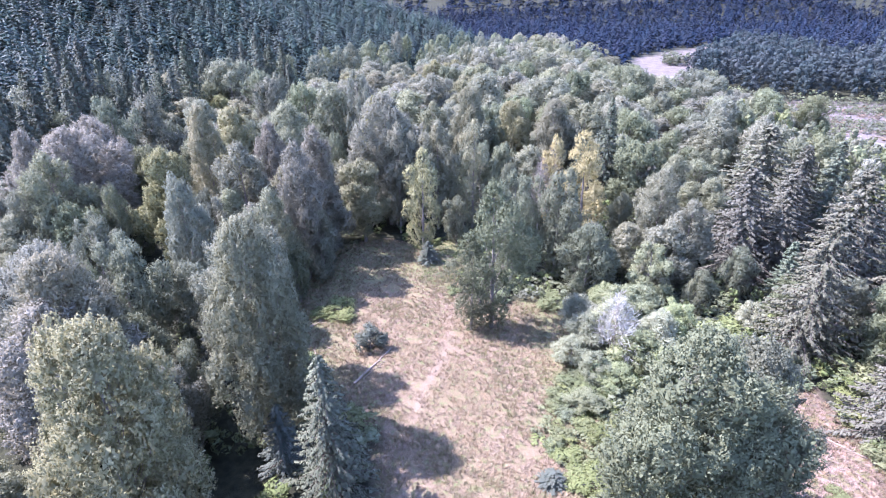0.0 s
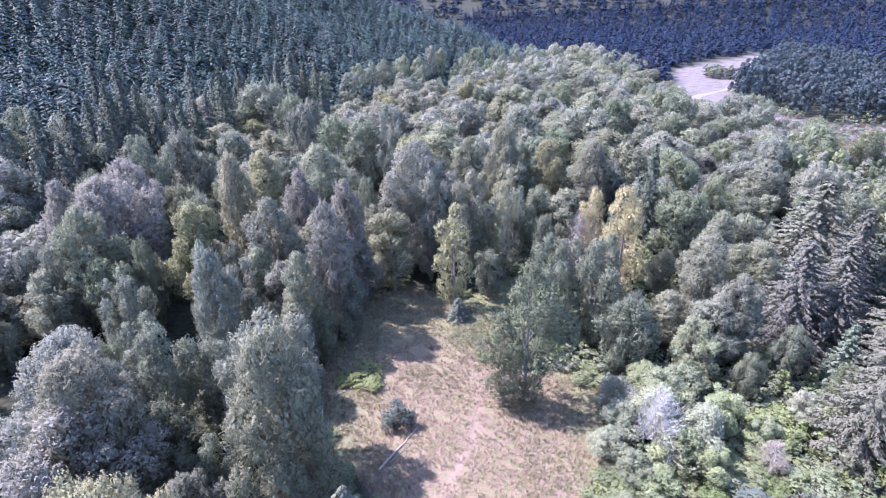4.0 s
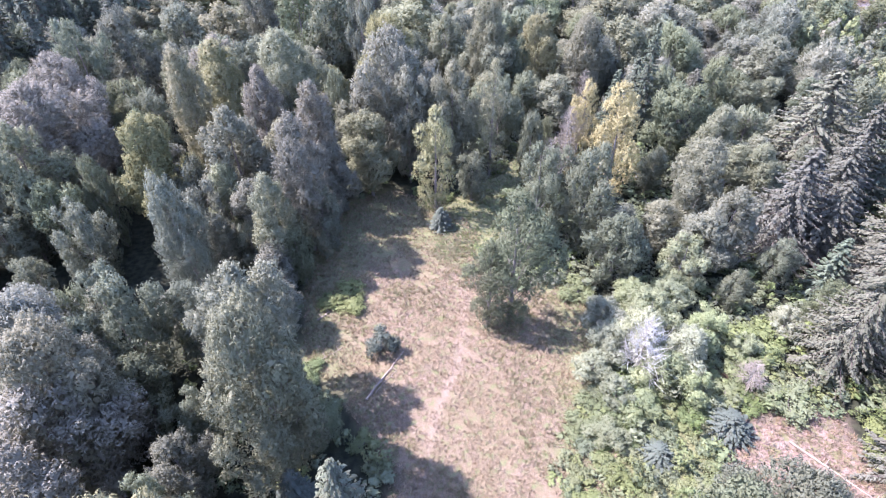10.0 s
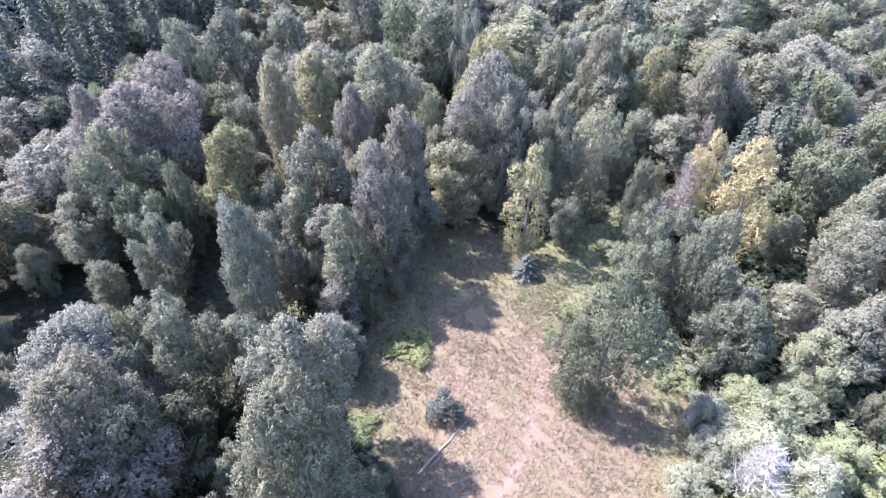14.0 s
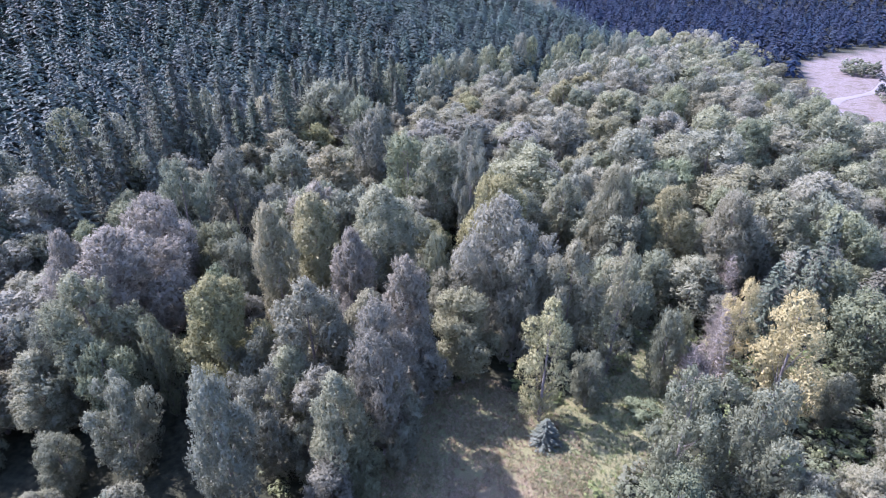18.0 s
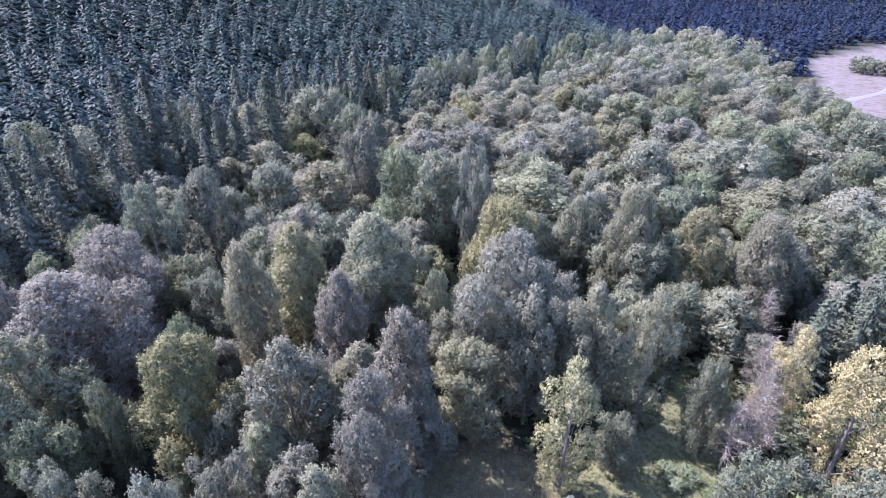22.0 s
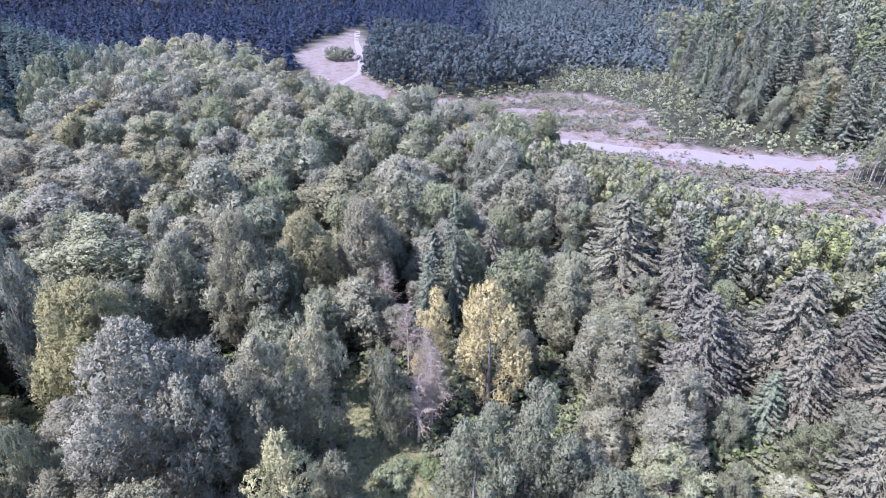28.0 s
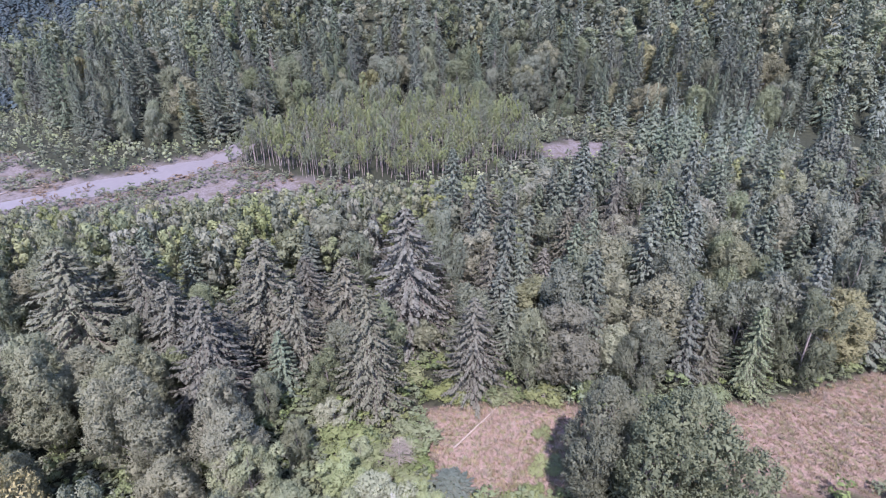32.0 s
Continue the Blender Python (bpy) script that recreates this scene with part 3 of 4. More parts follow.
def cone_crown(seed, height, radius, count, size):
    """Crown of a pointed conifer seen from far: overlapping sprays that slope outwards and down."""
    r = np.random.default_rng(seed)
    f = 1 - np.sqrt(r.random(count))
    turn = r.random(count) * math.tau
    reachout = 0.35 + 0.75 * r.random(count) ** 0.6
    tiers = 13
    f = np.clip((np.floor(f * tiers) + 0.5 + 0.30 * np.sin(3 * turn + 2.4 * np.floor(f * tiers)) - 0.55 * (reachout - 0.7)) / tiers, 0, 0.99)
    rad = radius * (1 - f) ** 0.85 * reachout + 0.1
    out = np.c_[np.cos(turn), np.sin(turn), np.zeros(count)]
    pos = out * rad[:, None] + np.c_[np.zeros((count, 2)), height * (0.03 + 0.93 * f)]
    normal = out * 0.7 + [0, 0, 0.8] + r.normal(0, 0.14, (count, 3))
    normal /= np.linalg.norm(normal, axis=1)[:, None]
    along = out * 0.8 + [0, 0, -0.7] + r.normal(0, 0.2, (count, 3))
    along -= normal * (along * normal).sum(1)[:, None]
    along /= np.linalg.norm(along, axis=1)[:, None]
    across = np.cross(normal, along)
    s = size * (0.45 + 0.75 * (1 - f)) * (0.7 + 0.6 * r.random(count))
    L, S = (s * 0.6)[:, None], (s * 0.34)[:, None]
    v = np.stack([pos - along * L - across * S, pos - along * L + across * S, pos + along * L], 1).reshape(-1, 3)
    top = np.array([[0.25, 0, height * 0.9], [-0.25, 0.1, height * 0.9], [0, 0, height * 1.03]])
    v = np.concatenate([v, top])
    return soften((v, np.arange(len(v)).reshape(-1, 3)), np.concatenate([out + [0, 0, 0.55], [[0, 0, 1.0]]]), 0.62)


def dead_parts(seed, height, radius, branches=40):
    """A leafless tree: trunk, limbs and fine twigs."""
    r = np.random.default_rng(seed)
    k = np.linspace(0, 1, 8)
    spine = np.c_[np.cumsum(r.normal(0, 0.12, (8, 2)), 0) * k[:, None], k * height]
    trunk = tubes([(spine, (0.011 * height + 0.04) * (1 - k) + 0.02)], 7)
    limbs, twigs = [], []
    for i in range(branches):
        f = 0.25 + 0.73 * (i + r.random()) / branches
        span = radius * (1.1 - f) * (0.6 + 0.6 * r.random()) + 0.4
        turn = i * 2.399 + r.normal(0, 0.5)
        start = np.array([np.interp(f, k, spine[:, c]) for c in range(3)])
        s = np.linspace(0, 1, 4)[:, None]
        d = np.array([math.cos(turn), math.sin(turn), 0.55 + 0.3 * r.normal()])
        line = start + d * span * s + r.normal(0, 0.08, (4, 3)) * s
        limbs.append((line, 0.014 + 0.035 * (1 - s[:, 0])))
        for q in range(15):
            a = line[1] + (line[3] - line[1]) * r.random()
            e = a + (d * 0.5 + r.normal(0, 0.55, 3)) * span * 0.42
            twigs.append((np.array([a, (a + e) / 2 + r.normal(0, 0.06, 3), e]), np.array([0.030, 0.024, 0.016])))
    return trunk, tubes(limbs, 4), tubes(twigs, 3)


def plant(name, parts, bark, leaf, label, category, names=("trunk", "branching", "crown"), group="", leaf_label=""):
    """One plant as an Empty with its parts, standing at the origin until it is moved."""
    base = new(name)
    tagged(base, label, category, group)
    for part_name, shape, mat in zip(names, parts, (bark, bark, leaf)):
        ob = part(part_name, mesh_of(name + " " + part_name, shape[0], shape[1], mat, part_name != "crown", shape[2] if len(shape) > 2 else None), base)
        if part_name == names[-1] and leaf_label:
            tagged(ob, leaf_label)
    return base


def recolour(base, name, leaf, label, category=""):
    """A second plant of the same build in another colour."""
    ob = copy_thing(base, Matrix())
    ob.name = name
    tagged(ob, label, category)
    for child in ob.children:
        if child.data.materials[0] in (COTTON, ALDER, FIR, GREYSPRUCE, FERN, DEEP):
            child.material_slots[0].link = "OBJECT"
            child.material_slots[0].material = leaf
    return ob


KINDS = {}


def kind(key, *made):
    KINDS[key] = list(made)


def cottonwoods(count, size, seeds):
    return [plant("cottonwood_tree", broadleaf_parts(s, 30, 7.0, count, size, low, lobes), BARK, COTTON,
                  "tall cottonwood with grey-green leaves and a grey trunk", "tree", group="cottonwoods of the valley wood")
            for s, low, lobes in seeds]


def cottonwoods_big(count, size):
    return [plant("cottonwood_tree", broadleaf_parts(s, 32, 9.0, count, size, 0.10, 46), BARK, COTTON,
                  "broad old cottonwood with grey-green leaves", "tree", group="cottonwoods of the valley wood") for s in (9, 10)]


def alders(count, size, seeds):
    return [plant("alder_tree", broadleaf_parts(s, 20, 6.2, count, size, 0.06, lobes, "round"), BARK, ALDER,
                  "rounded alder with dense mid-green leaves", "tree", group="alders of the valley wood") for s, lobes in seeds]


kind("cotton", *cottonwoods(28000, 0.34, ((1, 0.10, 30), (2, 0.14, 26), (3, 0.06, 34), (4, 0.16, 28), (5, 0.12, 24))))
kind("cotton_big", *cottonwoods_big(54000, 0.33))
kind("deep_big", recolour(KINDS["cotton_big"][1], "cottonwood_tree", DEEP, "broad dark green cottonwood standing alone beside the glade"))
kind("warm_big", recolour(KINDS["cotton_big"][0], "cottonwood_tree", WARM, "broad old cottonwood with leaves turning dull yellow-green"))
ROSY = leaf_material("dry pinkish leaves", (0.102, 0.100, 0.073), (0.222, 0.213, 0.163), spread=0.05)
kind("rosy", *[recolour(KINDS["cotton"][i], "cottonwood_tree", ROSY, "tall cottonwood with dry pinkish-grey leaves") for i in (0, 3, 4)])
kind("rosy_big", recolour(KINDS["cotton_big"][1], "cottonwood_tree", ROSY, "broad cottonwood with dry pinkish-grey leaves"))
kind("warm", *[recolour(KINDS["cotton"][i], "cottonwood_tree", WARM, "tall cottonwood with leaves turning dull yellow-green") for i in (0, 1, 3)])
kind("alder", *alders(22000, 0.28, ((11, 26), (12, 22), (13, 30))))
kind("willow", *[recolour(KINDS["alder"][i], "willow_tree", BRIGHT, "pale green willow with fluffy rounded crown") for i in (0, 1)])
kind("yellow", *[plant("yellowing_tree", broadleaf_parts(s, 30, 7.0, 17000, 0.31, 0.06, 20, inside=0.06), BARK, YELLOW,
                       "cottonwood with thinning yellow autumn leaves", "tree") for s in (17, 18)])
kind("open", *[plant("cottonwood_tree", broadleaf_parts(s, 30, 7.0, 17000, 0.30, 0.08, 24, inside=0.05), BARK, DEEP,
                     "loose-crowned cottonwood standing alone in the clearing", "tree") for s in (19, 20)])
kind("pale", *[recolour(KINDS["open"][i], "cottonwood_tree", PALE, "slender cottonwood with pale yellow-green leaves") for i in (0, 1)])
kind("cotton_mid", *cottonwoods(17000, 0.42, ((6, 0.14, 26), (7, 0.18, 22), (8, 0.12, 30))))
kind("warm_mid", *[recolour(KINDS["cotton_mid"][i], "cottonwood_tree", WARM, "tall cottonwood with leaves turning dull yellow-green") for i in (0, 1)])
kind("alder_mid", *alders(13000, 0.36, ((14, 24), (15, 20), (16, 26))))
kind("spruce", *[plant("grey_spruce", conifer_parts(s, 30, 7.0, 280, 92, 0.42, 0.42, 0.02, 0.26, 0.20, 0.55), DARKBARK, GREYSPRUCE,
                       "tall spruce with grey-brown drooping boughs", "tree", ("trunk", "branching", "crown"), "grey spruces beside the glade")
                 for s in (21, 22, 23)])
kind("fir", *[plant("fir_tree", conifer_parts(s, 24, 4.4, 200, 60, 0.44, 0.32, 0.03, 0.22, 0.26, 0.25), DARKBARK, FIR,
                    "dark green pointed fir", "tree", ("trunk", "branching", "crown"), "firs among the broadleaf trees") for s in (31, 32)])
kind("green_fir", recolour(KINDS["spruce"][0], "fir_tree", GREENFIR, "green fir with drooping light-tipped boughs"))
kind("blue", recolour(KINDS["fir"][0], "blue_spruce", BLUESPRUCE, "small blue-green spruce with dense boughs"))
kind("dead", *[plant("dead_tree", dead_parts(s, 18, 4.0, 84), PALEBARK, PINK, "leafless dead tree with pale pinkish-grey twigs", "dead tree",
                     ("trunk", "branching", "crown")) for s in (41, 42)])
kind("lichen", plant("bare_tree", dead_parts(43, 14, 5.0, 90), PALEBARK, LICHEN, "bare tree with whitish lichen-covered twigs", "dead tree",
                     ("trunk", "branching", "crown")))
kind("shrub", *[plant("shrub", broadleaf_parts(s, 4.0, 2.4, 3600, 0.21, 0.05, 14, "round"), BARK, FERN, "leafy green shrub at the wood's edge", "shrub",
                      group="shrubs round the clearing") for s in (51, 52)])
kind("lime", recolour(KINDS["shrub"][0], "shrub", LIME, "bright yellow-green shrub in the sun"))
kind("blue_bush", recolour(KINDS["shrub"][0], "shrub", BLUESPRUCE, "rounded dense blue-green bush in the dry grass"))
kind("rust", recolour(KINDS["shrub"][1], "shrub", RUST, "rusty brown shrub with drying leaves"))
KIND_SIZE = {"open": (30, 7.0), "rosy": (30, 7.0), "rosy_big": (32, 9.0), "cotton": (30, 7.0), "warm": (30, 7.0), "alder": (20, 6.2), "willow": (20, 6.2), "yellow": (30, 7.0), "spruce": (30, 5.5),
             "fir": (24, 4.0), "green_fir": (30, 6.0), "blue": (24, 4.0), "dead": (18, 4.0), "lichen": (14, 5.0), "pale": (30, 7.0), "cotton_mid": (30, 7.0), "cotton_big": (32, 9.0), "deep_big": (32, 9.0), "warm_big": (32, 9.0), "warm_mid": (30, 7.0), "alder_mid": (20, 6.2), "shrub": (4, 2.4), "lime": (4, 2.4), "rust": (4, 2.4), "blue_bush": (4, 2.4)}
PLACED = []
used = set()


def stand(key, x, y, height, radius=None, which=None):
    """Set a tree of that kind at x, y with that height and crown radius."""
    h0, r0 = KIND_SIZE[key]
    pool = KINDS[key]
    i = int(rng.integers(len(pool))) if which is None else which
    sz = height / h0
    sx = radius / r0 if radius else sz * (0.9 + 0.2 * rng.random())
    turn = rng.random() * 360
    z = float(land(x, y)) - 0.05
    m = Matrix.LocRotScale((x, y, z), Euler((0, 0, radians(turn))), (sx, sx, sz))
    PLACED.append((x, y, sx * r0, height))
    if (key, i) in used:
        return copy_thing(pool[i], m)
    used.add((key, i))
    pool[i].matrix_basis = m
    return pool[i]




def tree_line(x, y):
    """How tall trees grow at x, y: lower and younger towards the river gravel."""
    return float((12 if y < 330 else 5) + 0.25 * max(0, -reach(GRAVEL_BED, x, y)))


TREES = []
# round the near end of the clearing
TREES += [
    ("alder", -39.18, 93.48, 27, 6), ("warm_big", -39, 79, 31, 7.4), ("rosy", -38.62, 73.74, 27, 7.3), ("alder", -35.67, 86.05, 17, 5.3), ("alder", -30.17, 98.62, 20, 4.5),
    ("warm_big", -22, 56, 36, 8.4), ("cotton", -18.5, 90, 31, 6), ("cotton_big", -13, 77, 36, 6.5), ("blue", -11, 71, 12, 3.4), ("green_fir", -3.5, 66, 23.5, 5.2),
    ("blue_bush", -0.7, 99.6, 4.4, 2.9),
]
# the far end of the glade
TREES += [
    ("deep_big", 37, 54, 32, 8.2), ("deep_big", 46.5, 59, 27, 6.7), ("shrub", 66, 24, 3, 3.2), ("alder", 66.5, 4, 17, 5.5), ("green_fir", 68, 15, 26, 5.5),
    ("lime", 69, 44, 2.4, 2.7), ("alder", 70, 38, 18, 6), ("warm", 71, -8, 19, 6), ("shrub", 72, 47, 3.4, 3.4), ("fir", 73, 27, 25, 4.4),
    ("lime", 73.5, 57, 3.2, 3.2), ("cotton", 75.5, 52, 21, 6), ("alder", 76.3, -14.9, 20, 6), ("willow", 77.9, 40.6, 13, 4.7), ("alder", 80.5, -5.6, 21, 6),
    ("alder", 86.1, 16.8, 20, 5.4), ("cotton", 86.2, 41.2, 20, 6), ("cotton", 91.1, 4.9, 22, 6), ("warm", 95.1, 51, 25, 7.8), ("alder", 98.3, 22.4, 22, 6),
]
# the far end of the glade, further east
TREES += [
    ("cotton", 100.7, -15.4, 28, 6), ("fir", 101.2, -7.1, 30, 4.7), ("fir", 105.9, -39.3, 32, 5.2), ("fir", 107.2, 55.2, 28, 4.2), ("cotton", 114, -31.9, 30, 7.2),
    ("fir", 116.7, 1.2, 30, 4.7), ("fir", 117.1, 59.4, 26, 4.2), ("spruce", 123.1, 27.1, 25, 5.5), ("spruce", 127.3, 15.6, 31, 6.8), ("fir", 128.1, -19.5, 30, 4.7),
    ("fir", 137.5, 30.6, 29, 4.7), ("fir", 139.4, -82, 34, 5.2), ("fir", 146.3, -10.7, 30, 4.7), ("fir", 153, -80.2, 34, 5.2),
]
# the yellow and dead trees and what stands round them
TREES += [
    ("pale", 25.7, 157, 31, 4.6), ("cotton", 28.4, 193, 30, 8.1), ("shrub", 31.3, 145.3, 2.6, 3.2), ("alder", 35, 152, 24, 3.8), ("alder", 37.08, 191.1, 24, 5.1),
    ("dead", 39, 149, 15, 3.9), ("lime", 39, 112, 4.2, 3.4), ("alder", 40.7, 162.6, 16, 3.1), ("alder", 41.7, 126.6, 20, 6), ("dead", 43, 150, 20, 4.4),
    ("warm", 43.18, 193.7, 30, 8.5), ("dead", 43.5, 152.1, 20, 3.4), ("yellow", 47, 154, 27, 4.2), ("alder", 47.2, 120.6, 16, 5.8), ("dead", 50, 166, 20, 3.6),
    ("yellow", 53.8, 146, 30, 6), ("dead", 54, 179, 17, 3.4), ("warm", 56.6, 189.6, 31, 8.6), ("cotton", 57.7, 123.2, 19, 5.1), ("yellow", 58.1, 156, 25, 3.4),
]
# the yellow and dead trees and what stands round them, further east
TREES += [
    ("willow", 58.6, 112.3, 14, 4.8), ("fir", 61, 172, 17, 3.7), ("fir", 62, 116, 14, 3.6), ("cotton", 62.6, 114.8, 18, 5.1),
]
# the tall trees behind the clearing
TREES += [
    ("warm", -39.96, 165, 33, 7.1), ("alder", -35, 112, 31, 6.4), ("cotton", -32.39, 128.7, 31, 5.2), ("cotton", -30.42, 135.3, 33, 7.7), ("cotton", -29.88, 140, 32, 5.4),
    ("rosy", -28.62, 152.4, 32, 4.8), ("willow", -27, 121, 20, 4.2), ("cotton", -26.8, 126.5, 29, 6.1), ("cotton", -26.75, 173.8, 33, 8.8), ("cotton", -16.51, 128.8, 32, 6.3),
    ("rosy", -15.19, 142.6, 33, 5.6), ("alder", -12.93, 166.6, 26, 4.5), ("lime", -8, 113, 3.2, 4.2), ("warm", -0.145, 188.2, 33, 9.7), ("cotton", 2.048, 161.5, 36, 8.8),
    ("pale", 11, 141, 27.5, 5), ("blue", 12, 135.5, 12, 3.3), ("cotton", 15.8, 156.8, 30, 5.8), ("cotton", 16.34, 199.7, 30, 5.8),
]
# the west edge under the hillside
TREES += [
    ("cotton", -119.1, 176.7, 28, 9.8), ("alder", -81.89, 183, 24, 6.3), ("rosy", -80.23, 140.8, 31, 6.8), ("alder", -79.53, 178.8, 26, 6.9), ("rosy", -77.72, 164, 32, 8.5),
    ("cotton", -76.68, 123.8, 33, 7.5), ("alder", -75.31, 194.3, 27, 7.2), ("alder", -74.67, 127.9, 24, 6.4), ("rosy", -73.6, 144.3, 33, 11), ("cotton", -70.84, 131.9, 30, 7.3),
    ("alder", -67.01, 171.1, 26, 6.7), ("alder", -64.35, 125.4, 25, 5.9), ("alder", -62.21, 193.8, 27, 6.2), ("alder", -60.64, 167.1, 25, 6), ("alder", -58.79, 131.9, 23, 4),
    ("alder", -52.54, 145.4, 26, 5.3), ("warm", -48, 135, 30.5, 6.6), ("rosy", -47.51, 186.9, 31, 6.8), ("cotton", -46.67, 86.06, 28, 8.2), ("alder", -46.42, 94.58, 26, 4.1),
]
# the west edge under the hillside, further east
TREES += [
    ("warm", -43.95, 153.2, 33, 5.1),
]
# the east side of the wood
TREES += [
    ("cotton", 67, 129.3, 24, 6.6), ("fir", 68.6, 171.8, 26, 3.6), ("fir", 69, 180, 22, 4.7), ("cotton", 70.4, 184.4, 26, 6), ("cotton", 70.5, 199, 27, 8.2),
    ("cotton", 77.2, 137.1, 26, 6.6), ("cotton", 77.44, 186.6, 26, 6.5), ("cotton", 78.7, 148.3, 24, 6), 
    ("cotton", 82, 133, 28, 5.6), ("cotton", 86.7, 144.8, 22, 6.1), ("fir", 87, 109, 15, 3.6), ("cotton", 88.8, 161.9, 25, 6), ("cotton", 92.5, 160.3, 26, 6),
    ("spruce", 100.1, 131.6, 22, 6.2), ("cotton", 113.2, 190.2, 26, 6),
]
# the east side of the wood, further east
TREES += [
    ("cotton", 123.9, 181.8, 28, 5.1),
]
# spruces and willows beside the glade
TREES += [
    ("blue", 26.5, 66, 4, 2.5), ("willow", 40, 103, 13, 4.2), ("blue", 42.5, 76.5, 6, 3.8), ("lichen", 43.5, 91, 15, 4.2), ("willow", 45, 96, 17, 6.1),
    ("willow", 52, 93, 15, 5.4), ("blue", 55.5, 80.5, 9, 4.6), ("lime", 57, 64, 0.9, 2.3),
    ("lime", 57.5, 61.5, 0.7, 1.9), ("dead", 62.5, 88.5, 6, 2.7), ("lime", 63, 92, 4, 3.6), ("lime", 64.5, 61, 0.8, 1.7), ("lime", 67.5, 84.5, 4.6, 3.8),
    ("lime", 69.5, 97.5, 5.5, 4.8), ("willow", 74.2, 99.3, 10, 3.6), ("lime", 76, 65, 3.6, 3.2), ("lime", 78.5, 76, 3.4, 3.6), 
]
# spruces and willows beside the glade, further east
TREES += [
    ("spruce", 79, 91.5, 34, 7.0), ("lime", 85, 84, 5, 3.6), ("lime", 88, 73, 5, 3.6), 
    ("spruce", 103.6, 60.2, 22, 5.5), ("alder", 109.3, 71.3, 22, 4.8),
]
# crowns far down the valley
TREES += [
    ("warm", -98.64, 269, 27, 8), ("alder", -81.79, 271.3, 26, 8), ("alder", -74.47, 279.9, 27, 8), ("alder", -58.31, 268.7, 24, 6.2), ("alder", -49.66, 261.9, 25, 6.9),
    ("cotton", -11.89, 260.4, 30, 8), ("cotton", 4.478, 258.8, 29, 8), ("cotton", 19.58, 265.8, 29, 8), ("warm", 24.02, 331.2, 28, 8), ("cotton", 32.27, 386.7, 28, 8),
    ("warm", 38.53, 268.3, 29, 8), ("cotton", 48.48, 318.7, 28, 8), ("cotton", 58.85, 371.9, 28, 8), ("cotton", 59.03, 275.3, 29, 8), ("cotton", 80.93, 288.5, 29, 8),
    ("cotton", 97.93, 410.5, 27, 8), ("cotton", 103.8, 290.4, 29, 8), ("cotton", 108.5, 356.2, 28, 8), ("cotton", 110.6, 262.2, 27, 8), ("spruce", 124.6, 284.2, 24, 6.8),
]
# crowns far down the valley, further east
TREES += [
    ("warm", 124.7, 335.1, 28, 8), ("cotton", 131.8, 276.6, 27, 8),
]
# the middle of the wood
TREES += [
    ("alder", -66.68, 216.6, 27, 8), ("warm", -54.69, 221.6, 29, 8), ("alder", -47.39, 238.8, 26, 6.9), ("cotton", -30.53, 249.9, 29, 8), ("alder", -30.08, 217.7, 27, 8),
    ("alder", -19.46, 214.4, 27, 7.9), ("alder", -9.197, 208.4, 28, 5.4), ("cotton", 7.963, 227, 30, 8), ("alder", 39.95, 232.4, 24, 8), ("alder", 66.92, 246.5, 23, 8),
    ("cotton", 69.82, 222.5, 28, 8), ("cotton", 91.06, 221.6, 26, 8),
]
# the great spruces east of the glade, and the willows before them
TREES += [
    ("spruce", 82.5, 121, 27, 7), ("spruce", 91, 119.5, 29, 7.4), ("spruce", 101, 112, 29, 7.6), ("spruce", 102.5, 95, 31, 8.4), ("spruce", 103, 80.5, 32, 8.8),
    ("spruce", 80, 70.4, 27, 6.4), ("spruce", 105.4, 152, 29, 9.6), ("spruce", 83.5, 174.5, 29, 7), ("spruce", 125, 56, 29, 8), ("spruce", 113, 104, 26, 7),
    ("spruce", 94, 106, 22, 5.5), ("spruce", 112, 68, 27, 7), ("willow", 47, 107, 12, 4.3), ("willow", 58.5, 98, 12.5, 4.5), ("willow", 51.5, 86.5, 10.5, 3.8),
    ("willow", 38.6, 86, 9.5, 3.4), ("willow", 64.5, 95, 8, 2.9), ("alder", 45.7, 115, 18, 6.5), ("cotton", 68, 117, 23, 5.5),
]
# the row at the head of the clearing
TREES += [("cotton", -4.6, 149.5, 33, 7.4), ("cotton", -12.5, 139.5, 30, 6.2), ("cotton", -22, 146, 31, 6.2), ("cotton", 5, 155, 30, 5.6), ("alder", -17, 118, 15, 4.6), ("alder", -13, 128, 21, 4.8), ("cotton", -21, 120, 27, 5.4), ("alder", 20, 146, 16, 4),
          ("willow", 36.5, 92, 9, 4.2), ("willow", 43, 99, 12, 5.2), ("willow", 35.5, 80, 6, 3.6), ("willow", 55, 108, 11, 5), ("willow", 42, 84, 8, 4.2),
          ("willow", 48.5, 101, 15, 6.2), ("willow", 40, 96.5, 12.5, 5.0), ("willow", 47, 90, 13, 5.4)]
for x, y, height, radius, which in ((23.6, 105, 31, 6.4, 0), (19.5, 104.5, 20, 4.8, 1)):
    stand("open", x, y, height, radius, which)
for key, x, y, height, radius in TREES:
    far = math.hypot(x, max(0, y - 95)) > 120 and key in ("cotton", "warm", "alder")
    if key in ("cotton", "warm", "rosy") and radius > 7.8 and not far:
        key += "_big"
    if y > 230:
        height = min(height, tree_line(x, y))
    stand(key + "_mid" if far else key, x, y, height, radius)


# ---- the woods between the placed trees ----
def scatter(count, box, gap, keep, tries=8):
    """Random places in a box, at least gap apart, where keep(x, y) holds."""
    x0, y0, x1, y1 = box
    xs, ys = x0 + (x1 - x0) * rng.random(count * tries), y0 + (y1 - y0) * rng.random(count * tries)
    good = keep(xs, ys)
    out, cell = [], {}
    for x, y in zip(xs[good].tolist(), ys[good].tolist()):
        i, j = int(x // gap), int(y // gap)
